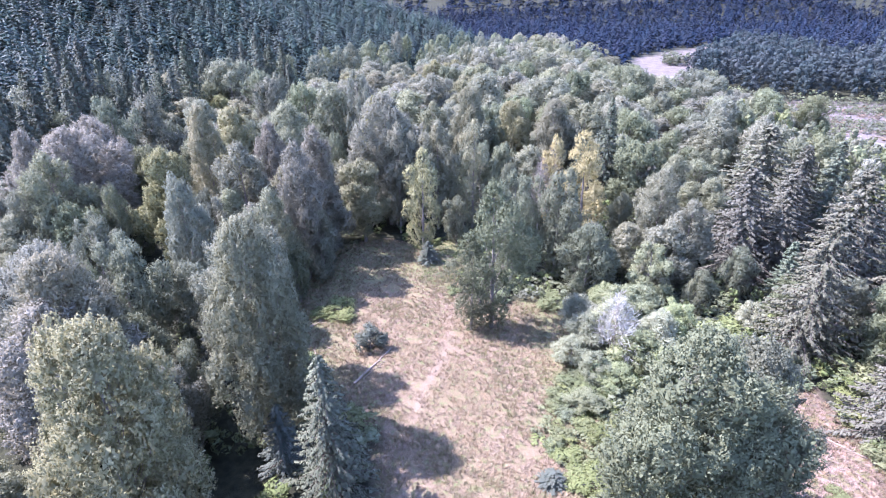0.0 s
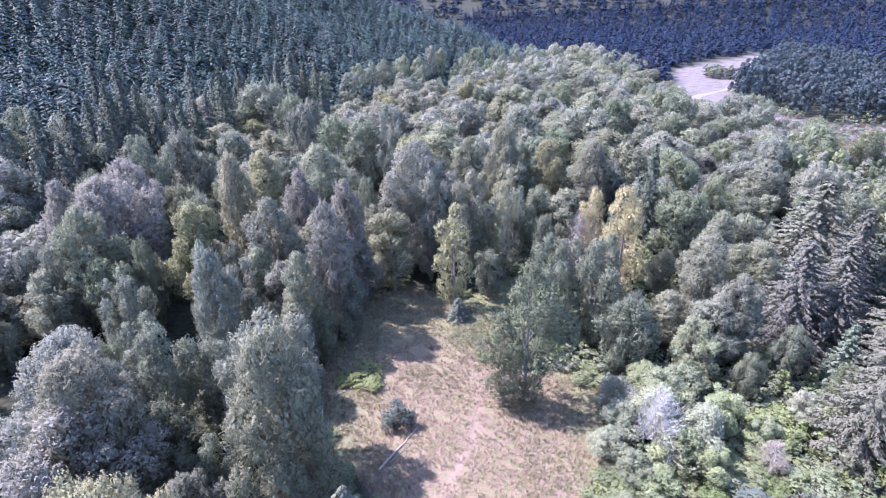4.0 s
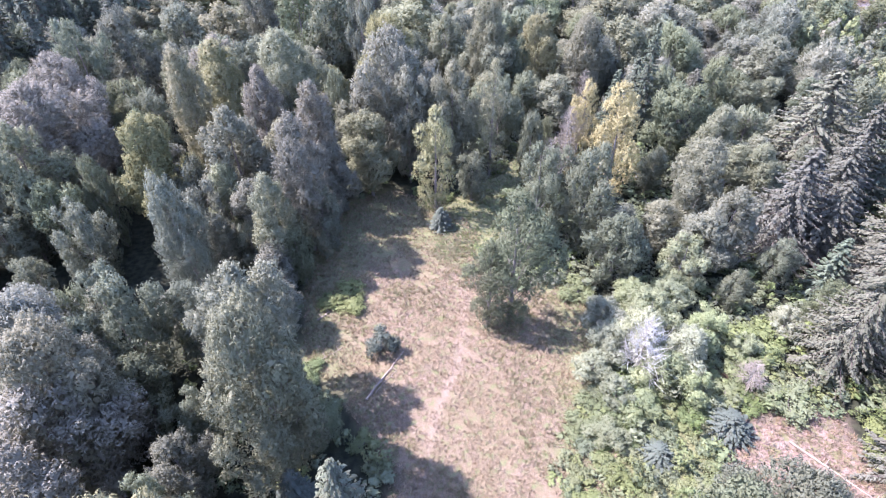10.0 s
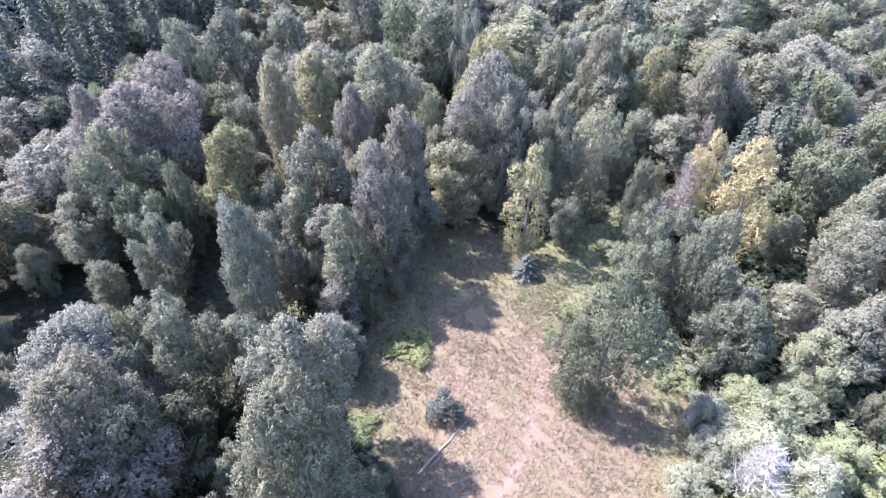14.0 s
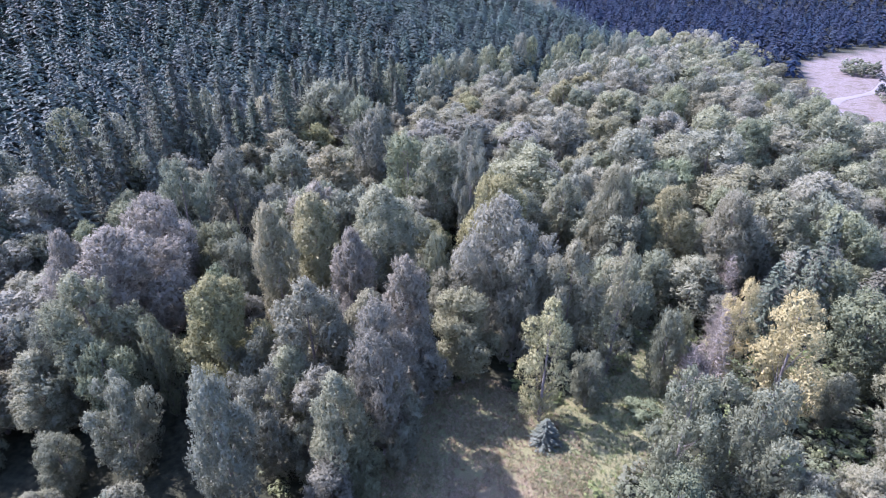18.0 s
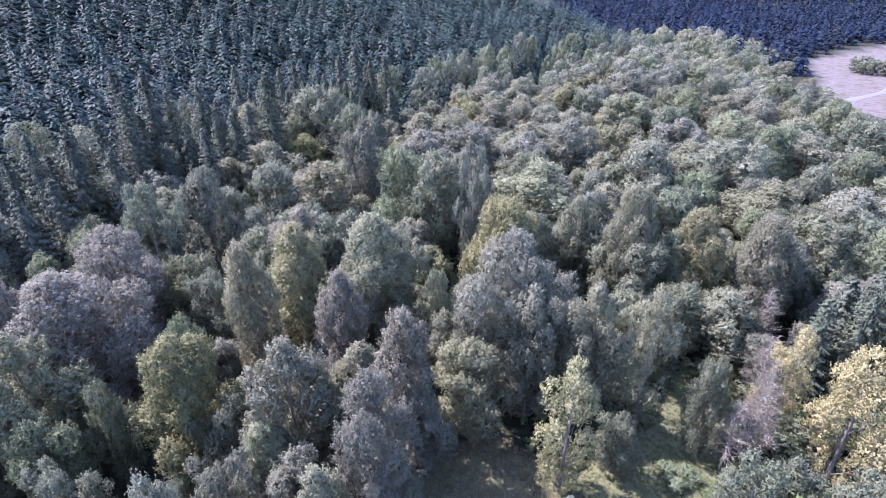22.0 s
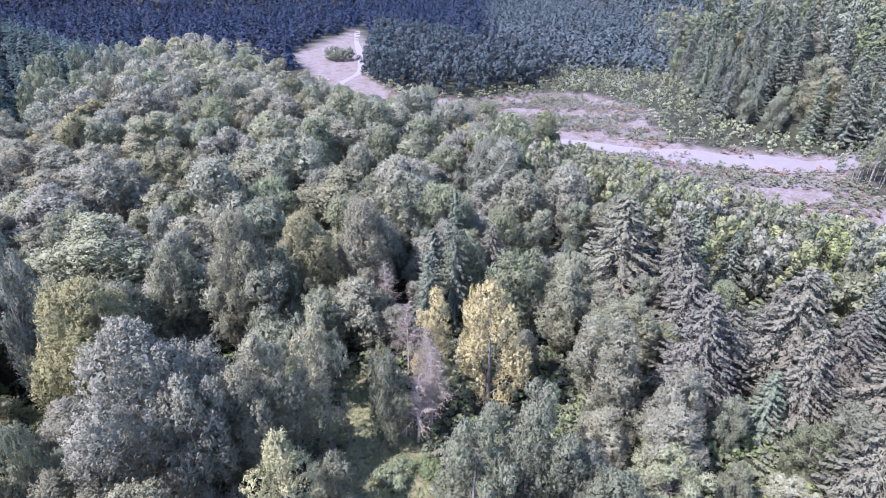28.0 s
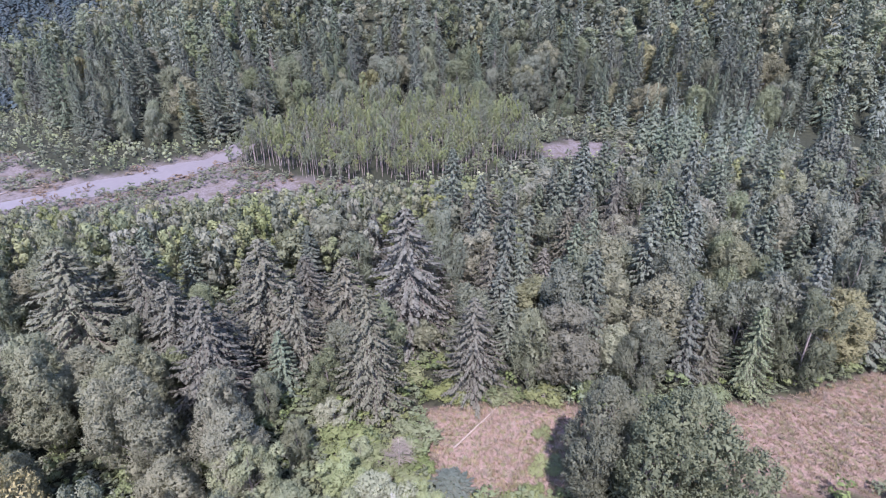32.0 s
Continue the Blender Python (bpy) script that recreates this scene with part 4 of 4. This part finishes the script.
        if any((x - a) ** 2 + (y - b) ** 2 < gap * gap for p in (-1, 0, 1) for q in (-1, 0, 1) for a, b in cell.get((i + p, j + q), ())):
            continue
        cell.setdefault((i, j), []).append((x, y))
        out.append((x, y))
        if len(out) >= count:
            break
    return out


def clear_of(x, y, room, share=0.55):
    ok = np.ones(np.shape(x), bool)
    for a, b, r, h in PLACED:
        ok &= (x - a) ** 2 + (y - b) ** 2 > (room + share * r) ** 2
    return ok


def valley(x, y, edge=3.5):
    return ((reach(HILL_WEST, x, y) < 4) & (reach(GRAVEL_BED, x, y) < -6) & (reach(HILL_EAST, x, y) < -25)
            & (reach(MEADOW, x, y) < -edge) & (reach(LANE, x, y) < -edge * 0.6) & (reach(GLADE, x, y) < -edge) & (x < 200))


for x, y in scatter(260, (-130, 55, 140, 252), 7.4, lambda x, y: valley(x, y) & np.where(x < -42, clear_of(x, y, 3.4), clear_of(x, y, 2.6)) & (reach(BRAMBLES, x, y) < 0) & (reach(THIN_WOOD, x, y) < 0) & (np.hypot(x - 30, y - 111) > 12) & ((x < -18) | (x > 8) | (y > 82))):
    pick = rng.random()
    if x > 70 and y < 150:
        key = "spruce" if pick < 0.16 else "fir" if pick < 0.30 else "alder" if pick < 0.92 else "cotton"
    else:
        key = "cotton" if pick < (0.42 if x < 20 else 0.22) else "warm" if pick < 0.5 and x < 20 else "alder" if pick < 0.98 else "fir"
    far = math.hypot(x, max(0, y - 95)) > 85 and key in ("cotton", "warm", "alder")
    tall = {"cotton": 19, "warm": 19, "alder": 15, "spruce": 22, "fir": 18}[key] * (0.7 + 0.6 * rng.random() ** 1.3)
    if x > 64 and y < 150 and key in ("alder", "cotton"):
        tall *= 0.72
    stand(key + "_mid" if far else key, x, y, tall, tall * (0.30 if key == "alder" else 0.27 if key in ("cotton", "warm") else 0.22))
for x, y in scatter(230, (60, -95, 150, 60), 6.0, lambda x, y: valley(x, y) & clear_of(x, y, 2.2)):
    pick = rng.random()
    key = "fir" if pick < 0.45 else "spruce" if pick < 0.58 else "alder_mid" if pick < 0.88 else "cotton_mid"
    tall = {"cotton_mid": 24, "alder_mid": 18, "spruce": 24, "fir": 25}[key] * (0.8 + 0.3 * rng.random())
    stand(key, x, y, tall, tall * (0.25 if key == "alder_mid" else 0.2))


for x, y in scatter(130, (-180, 50, -50, 330), 6.0, lambda x, y: (np.abs(reach(HILL_WEST, x, y) - 10) < 16) & clear_of(x, y, 2.0)):
    tall = 23 + 11 * rng.random()
    stand("fir", x, y, tall, tall * 0.18)


for x, y in scatter(260, (-120, 235, 200, 385), 11, lambda x, y: valley(x, y) & clear_of(x, y, 3.0, 0.7)):
    pick = rng.random()
    pick *= 0.72 if x < 15 else 1.25
    key = "cotton_mid" if pick < 0.48 else "warm_mid" if pick < 0.72 else "alder_mid"
    tall = min((19 if key == "alder_mid" else 24) * (0.7 + 0.45 * rng.random()), tree_line(x, y))
    stand(key, x, y, tall, tall * (0.32 if key == "alder_mid" else 0.29))


# the foremost trees of the slope across the river
for x, y in scatter(210, (230, -170, 440, 330), 8.0, lambda x, y: (np.abs(reach(HILL_EAST, x, y) - 30) < 31) & (reach(SIGHT, x, y) < 0)):
    pick = rng.random()
    key = "fir" if pick < 0.48 else "blue" if pick < 0.54 else "green_fir" if pick < 0.62 else "alder_mid" if pick < 0.92 else "warm_mid"
    tall = (18 if key == "alder_mid" else 25 if key == "warm_mid" else 33) * (0.75 + 0.45 * rng.random())
    stand(key, x, y, tall, tall * {"alder_mid": 0.3, "warm_mid": 0.25}.get(key, 0.165))


def joined(name, protos, places, material, label, category, kind_="stuff"):
    """Many small plants in one mesh. places: x, y, height scale, width scale, prototype index."""
    xy = np.array([(p[0], p[1]) for p in places])
    z = land(xy[:, 0], xy[:, 1])
    vs, fs, ns, n = [], [], [], 0
    for (x, y, hz, wz, k), dz in zip(places, z):
        v, f = protos[k][:2]
        a = rng.random() * math.tau
        c, s = math.cos(a) * wz, math.sin(a) * wz
        p = np.empty_like(v)
        p[:, 0], p[:, 1], p[:, 2] = v[:, 0] * c - v[:, 1] * s + x, v[:, 0] * s + v[:, 1] * c + y, v[:, 2] * hz + dz
        vs.append(p)
        fs.append(f + n)
        n += len(v)
        if len(protos[k]) > 2:
            q = protos[k][2]
            ns.append(np.c_[(q[:, 0] * c - q[:, 1] * s) / wz ** 2, (q[:, 0] * s + q[:, 1] * c) / wz ** 2, q[:, 2] / hz])
    if ns:
        ns = np.concatenate(ns)
        ns /= np.linalg.norm(ns, axis=1)[:, None]
    me = mesh_of(name, np.concatenate(vs), np.concatenate(fs), material, False, ns if len(ns) else None)
    tone = me.attributes.new("tree", "FLOAT", "POINT")
    tone.data.foreach_set("value", np.repeat(rng.random(len(vs)), [len(v) for v in vs]).astype(np.float32))
    return tagged(new(name, me), label, category, kind=kind_)


def spots(xy, tall=(0.85, 1.15), wide=(0.9, 1.25), kinds=4):
    return [(x, y, tall[0] + (tall[1] - tall[0]) * rng.random(), wide[0] + (wide[1] - wide[0]) * rng.random(), int(rng.integers(kinds))) for x, y in xy]


def shared(places, *shares):
    """Deal places out at random by shares."""
    bins, edges = [[] for _ in shares], np.cumsum(shares)
    for p in places:
        bins[min(int(np.searchsorted(edges, rng.random())), len(shares) - 1)].append(p)
    return bins


far_broad = [broadleaf_parts(60 + s, 25, 8.6, 2600, 0.95, 0.06, 24, "egg" if s % 2 else "round", 0.35)[2] for s in range(4)]
low_broad = [broadleaf_parts(64 + s, 25, 5.4, 820, 1.15, 0.10, 12, "egg" if s % 2 else "round", 0.35)[2] for s in range(4)]
far_cone = [cone_crown(70 + s, 22, 3.6, 220, 1.25) for s in range(4)]
tall_cone = [cone_crown(74 + s, 22, 3.6, 380, 1.0) for s in range(4)]
small_broad = [broadleaf_parts(80 + s, 8, 2.6, 110, 1.0, 0.05, 7, "round")[2] for s in range(4)]
leafy_bush = [broadleaf_parts(84 + s, 8, 2.6, 220, 0.66, 0.05, 9, "round")[2] for s in range(4)]
tiny_cone = [cone_crown(90 + s, 22, 3.6, 60, 2.2) for s in range(3)]

a, b, c = shared(spots(scatter(300, (-130, 385, 215, 600), 13, lambda x, y: valley(x, y) & clear_of(x, y, 3))
                       + scatter(150, (-170, -60, -70, 60), 7.0, valley)
                       + scatter(150, (-110, -75, 18, 26), 8.0, lambda x, y: valley(x, y, 3) & clear_of(x, y, 3)), (0.9, 1.2), (0.85, 1.25)), 0.5, 0.16, 0.34)
joined("young_alder_wood", low_broad, spots(scatter(120, (-95, 22, 2, 50), 5.0, lambda x, y: valley(x, y, 3) & clear_of(x, y, 2)), (0.32, 0.48), (0.55, 0.75)), ALDER,
       "low young alders between the clearing and the wood", "woods")
a, b, c = ([(x, y, min(h, tree_line(x, y) / 25), min(w, 0.2 + tree_line(x, y) / 25), k) for x, y, h, w, k in part_] for part_ in (a, b, c))
joined("cottonwood_wood", far_broad, a, COTTON, "dense wood of grey-green cottonwoods on the valley floor", "woods")
joined("turning_wood", far_broad, b, WARM, "cottonwoods with dull yellowish crowns on the valley floor", "woods")
joined("alder_wood", far_broad, c, ALDER, "mid-green alders on the valley floor", "woods")
a, b, c = shared(spots(scatter(850, (132, -110, 206, 262), 4.6, lambda x, y: valley(x, y) & clear_of(x, y, 2.0)), (0.5, 0.9), (0.5, 0.78)), 0.28, 0.40, 0.32)
south = spots(scatter(330, (150, -130, 300, 20), 6.5, lambda x, y: (reach(HILL_EAST, x, y) < 4) & (reach(GRAVEL_BED, x, y) < -4) & (reach(SIGHT, x, y) < 0) & clear_of(x, y, 2.5)), (0.8, 1.2), (0.8, 1.1))
d, e = shared(south, 0.5, 0.5)
a, b = a + [(x, y, 0.8 * h, w, k) for x, y, h, w, k in d[: len(d) // 2]], b + [(x, y, 0.8 * h, w, k) for x, y, h, w, k in d[len(d) // 2:]]
lower = lambda places: [(x, y, h * (0.26 + 0.74 * min(1, max(0, (206 - x) / 55))), w * (0.6 + 0.4 * min(1, max(0, (206 - x) / 55))), k) for x, y, h, w, k in places]
a, b, c, e = lower(a), lower(b), lower(c), [p if p[1] < -50 else q for p, q in zip(e, lower(e))]
joined("bank_conifers", tall_cone, [(x, y, 1.1 * h, 1.3 * w, k) for x, y, h, w, k in e], FIR, "conifers on the near bank below the slope", "woods")
joined("riverbank_cottonwoods", low_broad, a, COTTON, "young cottonwoods along the river bank", "woods")
joined("riverbank_alders", low_broad, b, ALDER, "green alders along the river bank", "woods")
joined("riverbank_willows", low_broad, c, LIME, "yellow-green willows along the river bank", "woods")

on_west = lambda x, y: (reach(HILL_WEST, x, y) > 1) & (land(x, y) < 85)
# the haze over this slope is carried by the needle colour
joined("hillside_conifers", far_cone, spots(scatter(3900, (-330, -40, 150, 620), 5.2, on_west), (0.36, 0.78), (1.25, 1.8)), HAZYHILLFIR,
       "dark green conifer forest on the hillside, haze tinted into its colour", "woods")
joined("hill_foot_trees", far_broad, spots(scatter(130, (-150, 60, 140, 560), 9, lambda x, y: on_west(x, y) & (reach(HILL_WEST, x, y) < 40)), (0.65, 0.95), (0.5, 0.8)), ALDER,
       "broadleaf trees at the foot of the hillside", "woods")
east = scatter(1700, (180, -330, 620, 560), 8.8, lambda x, y: (reach(HILL_EAST, x, y) > 0) & (land(x, y) < 115) & ((reach(HILL_EAST, x, y) > 58) | (y > 330) | (y < -170)))
a, b, c, d = shared(spots(east, (1.0, 1.9), (1.15, 1.7)), 0.66, 0.19, 0.08, 0.07)
joined("riverside_conifers", tall_cone, a, FIR, "tall conifers on the slope across the river", "woods")
joined("slope_broadleaf_trees", low_broad, [(x, y, 0.72 * h, 1.0 * w, k) for x, y, h, w, k in b], ALDER, "green broadleaf trees among conifers on the slope", "woods")
joined("slope_cottonwoods", low_broad, [(x, y, 0.8 * h, 0.8 * w, k) for x, y, h, w, k in c], DEEP, "grey-green cottonwoods on the slope", "woods")
joined("slope_turning_trees", low_broad, [(x, y, 0.7 * h, 0.9 * w, k) for x, y, h, w, k in d], WARM, "brownish turning trees among the conifers on the slope", "woods")
stand_e = [(232, 455), (225, 405), (245, 352), (292, 342), (335, 345), (380, 420), (400, 540), (420, 700), (345, 600), (285, 522)]
# the far bank's trees take the same haze-blue colour
joined("bank_trees", low_broad, spots(scatter(330, (220, 340, 430, 700), 6.0, lambda x, y: reach(stand_e, x, y) > 0), (0.6, 1.1), (0.7, 1.05)), HAZYFAR,
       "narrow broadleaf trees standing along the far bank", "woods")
plain = lambda x, y: (reach(HILL_WEST, x, y) < 0) & (reach(HILL_EAST, x, y) < 0) & (reach(GRAVEL_BED, x, y) < -10) & (reach(stand_e, x, y) < 0) & (y > 0.9 * (700 - x))
# edge of the painted cloud shadow: lighter forest colour on the right of it
far_right = lambda x, y: y < 0.97 * x + 93 + 45 * wobble(x, y, 60, 14)
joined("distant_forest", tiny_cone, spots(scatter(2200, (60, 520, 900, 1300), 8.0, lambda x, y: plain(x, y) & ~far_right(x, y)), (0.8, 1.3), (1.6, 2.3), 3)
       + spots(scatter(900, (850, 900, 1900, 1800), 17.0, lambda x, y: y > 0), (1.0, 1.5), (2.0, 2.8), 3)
       + spots(scatter(3200, (-700, 1250, 2300, 2900), 24.0, lambda x, y: y > 0), (1.2, 1.9), (3.2, 4.4), 3), HAZYSHADEFIR,
       "conifer forest filling the far valley, cloud shade and haze in its colour", "woods")
# outside the cloud shadow: lighter colour, still with haze painted in
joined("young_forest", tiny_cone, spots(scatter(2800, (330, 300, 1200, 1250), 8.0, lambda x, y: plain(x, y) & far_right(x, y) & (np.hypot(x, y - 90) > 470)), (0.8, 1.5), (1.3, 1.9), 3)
       + spots(scatter(900, (560, 200, 1200, 1100), 10.0, lambda x, y: (reach(HILL_EAST, x, y) > 0) & (land(x, y) < 110)), (0.9, 1.4), (1.8, 2.4), 3), HAZYFAR,
       "sunlit young conifers across the valley, haze put into their colour", "woods")
scrub = lambda x, y: (reach(GRAVEL_BED, x, y) < 3) & ((reach(STAND, x, y) < -3) | (reach(STAND, x, y) > 25)) & (reach(SANDBANK, x, y) < -1) & (reach(HILL_EAST, x, y) < 2) & (x > 196) & (reach(stand_e, x, y) < 2)
a, b = shared(spots(scatter(1900, (196, -120, 540, 470), 4.2, scrub), (0.3, 0.8), (0.5, 1.0)), 0.55, 0.45)
joined("bank_scrub", small_broad, a, ALDER, "low green scrub between the gravel and the slope", "scrub")
joined("willow_scrub", small_broad, b, BRIGHT, "pale willow scrub between the gravel and the slope", "scrub")
low = lambda x, y: valley(x, y, 0.5) & ((x > -38) | (y < 60)) & (np.hypot(x - 20, y - 110) < 190)
joined("undergrowth", leafy_bush, spots(scatter(1600, (-120, -20, 150, 290), 4.4, low), (0.2, 0.7), (0.5, 1.1)), FERN,
       "leafy green undergrowth beneath the trees", "undergrowth")

joined("bramble_thicket", leafy_bush, spots(scatter(900, (24, 46, 84, 104), 1.7, lambda x, y: (reach(BRAMBLES, x, y) > -1) | ((reach(MEADOW, x, y) < -1) & (reach(GLADE, x, y) < -1) & (x > 34) & (y > 84))), (0.08, 0.2), (0.35, 0.65)), LIME,
       "low yellow-green brambles and nettles beside the clearing", "undergrowth")
joined("glade_undergrowth", leafy_bush, spots(scatter(700, (58, -20, 135, 140), 2.6, lambda x, y: valley(x, y, 0.5)), (0.12, 0.42), (0.45, 0.9)), FERN,
       "bright green nettles and bushes between the spruces", "undergrowth")
joined("shade_undergrowth", leafy_bush, spots(scatter(1000, (22, 96, 112, 178), 2.4, lambda x, y: valley(x, y, 1)), (0.12, 0.4), (0.5, 0.9)), ALDER,
       "dense green undergrowth beneath the alders", "undergrowth")
joined("gravel_scrub", small_broad, spots(scatter(520, (182, 60, 330, 400), 2.4, lambda x, y: (reach(GRAVEL_BED, x, y) > 0) & (wobble(x, y, 11, 9) + 0.5 * wobble(x, y, 4, 3) > 0.12)), (0.1, 0.32), (0.3, 0.8)), RUST,
       "brownish low bushes dotted over the gravel bar", "scrub")
joined("bar_willows", small_broad, spots(scatter(1100, (203, 84, 335, 345), 2.4, lambda x, y: (reach(GRAVEL_BED, x, y) > -2) & (wobble(x, y, 13, 18) > -0.08) & (reach(CHANNEL, x, y) < -1)), (0.15, 0.42), (0.4, 0.9)), ALDER,
       "green willow scrub spreading over the gravel bar", "scrub")
joined("islet_trees", low_broad, spots(scatter(22, (254, 530, 284, 562), 4.0, lambda x, y: np.hypot(x - 268, y - 546) < 12), (0.35, 0.5), (0.6, 0.8)), ALDER,
       "clump of dark trees on a gravel islet", "trees")

# the pole stand on the far bank
poles = scatter(900, (208, -20, 338, 140), 2.2, lambda x, y: (reach(STAND, x, y) + 16 * wobble(x, y, 9, 15) > 0) & (reach(SIGHT, x, y) < 0))
pole = []
for s in range(4):
    r = np.random.default_rng(110 + s)
    k = np.linspace(0, 1, 4)
    pole.append(tubes([(np.c_[r.normal(0, 0.15, 4) * k, r.normal(0, 0.15, 4) * k, 12.5 * k], 0.115 - 0.06 * k)], 4))
stems = [(x, y, h * (0.84 + 0.42 * float(wobble(x, y, 13, 11))) + 0.0024 * (x - 225), w, k) for x, y, h, w, k in spots(poles, (0.55, 1.3), (0.6, 1.0))]
joined("pole_stems", pole, stems, POLEBARK, "pale slender stems of a young alder stand", "woods")
crowns = [broadleaf_parts(120 + s, 17, 2.3, 420, 0.5, 0.50, 12, "egg")[2] for s in range(4)]
a, b = shared(stems, 0.5, 0.5)
joined("pole_crowns", crowns, a, LIME, "light green tops of a young alder stand", "woods")
joined("alder_crowns", crowns, b, ALDER, "mid-green tops of a young alder stand", "woods")

for x, y, h in ((395, 30, 26), (372, -20, 24), (352, 20, 22), (410, 90, 24), (362, 60, 20), (338, -40, 24), (380, 130, 22), (430, 10, 25), (345, 110, 18)):
    stand("dead", x, y, h, 2.0)


# ---- the clearing ----
def log(x0, y0, x1, y1, thick, label):
    """A fallen trunk with a broken stub or two, lying on the ground."""
    r = np.random.default_rng(int(abs(x0 * 10)))
    k = np.linspace(0, 1, 9)
    xs, ys = x0 + (x1 - x0) * k + r.normal(0, 0.06, 9), y0 + (y1 - y0) * k + r.normal(0, 0.06, 9)
    radius = thick * (1 - 0.55 * k)
    zs = land(xs, ys) + radius * 0.8
    v, f = tubes([(np.c_[xs, ys, zs], radius)], 9)
    base = new("fallen_log")
    base.location = (x0, y0, float(land(x0, y0)))
    tagged(base, label, "log")
    shift = np.array(base.location)
    part("stem", mesh_of("log stem", v - shift, f, LOGWOOD, True), base)
    for i in (3, 5, 7):
        a = np.array([xs[i], ys[i], zs[i]]) - shift
        way = np.array([-(y1 - y0), x1 - x0, 0.0]) / math.hypot(x1 - x0, y1 - y0) * (1 if i != 5 else -1) + [0, 0, 0.5]
        v, f = tubes([(np.stack([a, a + way * 0.4, a + way * (0.6 + 0.6 * r.random())]), np.array([0.09, 0.06, 0.03]))], 6)
        part("stub", mesh_of("log stub", v, f, LOGWOOD, True), base)
    return base


log(-3.0, 89.0, 3.4, 99.0, 0.24, "long pale fallen log lying in dry grass")
log(-1.4, 90.4, 2.6, 95.6, 0.10, "thin pale broken branch beside the fallen log")
log(-13.5, 107.5, -11.0, 110.0, 0.2, "grey weathered log among the bushes at the wood's edge")
log(-12.5, 97.5, -8.0, 100.5, 0.12, "bleached dead branch lying at the wood's edge")
log(64.6, 78.0, 73.4, 67.0, 0.22, "slim pale fallen log in the reddish glade")
for x0, y0, x1, y1, w in ((236, 236, 246, 231, 0.35), (262, 214, 270, 205, 0.3), (300, 250, 308, 246, 0.3), (276, 190, 284, 186, 0.3), (246, 226, 249, 218, 0.25),
                          (290, 300, 297, 292, 0.3), (212, 140, 219, 133, 0.25)):
    log(x0, y0, x1, y1, w, "bleached driftwood trunk stranded on the river gravel")
for x, y in scatter(95, (24, 48, 80, 100), 2.6, lambda x, y: (reach(BRAMBLES, x, y) > 0) & clear_of(x, y, 0.3, 0.3)):
    key = ("shrub", "lime", "lime", "shrub", "rust")[int(rng.integers(5))] if x > 58 else ("shrub", "lime", "lime")[int(rng.integers(3))]
    tall = 0.9 + 1.9 * rng.random()
    stand(key, x, y, tall, tall * (0.7 + 0.4 * rng.random()))
for x, y in scatter(60, (-24, 60, 84, 176), 3.4, lambda x, y: (np.abs(np.maximum(np.maximum(reach(MEADOW, x, y), reach(GLADE, x, y)), reach(LANE, x, y)) + 0.6) < 1.6) & clear_of(x, y, 0.5, 0.3)):
    tall = 0.8 + 1.6 * rng.random()
    stand(("shrub", "lime", "shrub")[int(rng.integers(3))], x, y, tall, tall * (0.7 + 0.4 * rng.random()))

def tuft(seed, n, height, spread):
    """A clump of arching grass blades."""
    r = np.random.default_rng(seed)
    vs = []
    for _ in range(n):
        a, q = r.random() * math.tau, math.sqrt(r.random()) * spread * 0.6
        b = a + r.normal(0, 0.7)
        p, lean = np.array([math.cos(a) * q, math.sin(a) * q, 0]), np.array([math.cos(b), math.sin(b), 0]) * spread * (0.15 + 0.45 * r.random())
        side = np.array([-math.sin(b), math.cos(b), 0]) * 0.035
        vs += [p - side, p + side, p + lean + [0, 0, height * (0.5 + 0.7 * r.random())]]
    return np.array(vs), np.arange(3 * n).reshape(n, 3)


tufts = [tuft(100 + i, 34, 0.40, 0.60) for i in range(4)]
in_meadow = lambda x, y: reach(MEADOW, x, y) > 0
joined("dry_grass", tufts, spots(scatter(6800, (-20, 30, 60, 152), 0.66, lambda x, y: in_meadow(x, y) & (wobble(x, y, 1.7, 12) + 0.6 * wobble(x, y, 5, 13) > -0.55), 14), (0.5, 1.3), (0.7, 1.5)), DRY, "dry straw-coloured grass tufts in the clearing", "grass")
joined("green_tufts", tufts, spots(scatter(1700, (-20, 30, 80, 152), 0.85, lambda x, y: in_meadow(x, y) & (wobble(x, y, 6, 8) + 0.5 * (np.abs(x - 8) > 14) + 0.4 * (reach(MEADOW, x, y) < 5) > 0.35)), (0.8, 1.7), (0.9, 1.8)), SEDGE,
       "yellow-green sedge tufts in the clearing", "grass")
joined("lane_grass", tufts, spots(scatter(900, (8, 120, 52, 178), 0.8, lambda x, y: reach(LANE, x, y) > -2), (0.7, 1.6), (0.9, 1.8)), FERN, "long green grass in the shaded lane", "grass")
joined("bracken", tufts, spots(scatter(3800, (34, -30, 82, 86), 0.75, lambda x, y: reach(GLADE, x, y) > -0.5), (0.7, 1.6), (0.9, 1.8)), RUST, "reddish dry bracken in the glade", "bracken")
joined("glade_tufts", tufts, spots(scatter(700, (34, -30, 82, 86), 0.8, lambda x, y: (reach(GLADE, x, y) > 0) & (wobble(x, y, 4, 21) > 0.30)), (0.8, 1.7), (0.9, 1.8)), SEDGE,
       "yellow-green grass patches among the bracken", "grass")
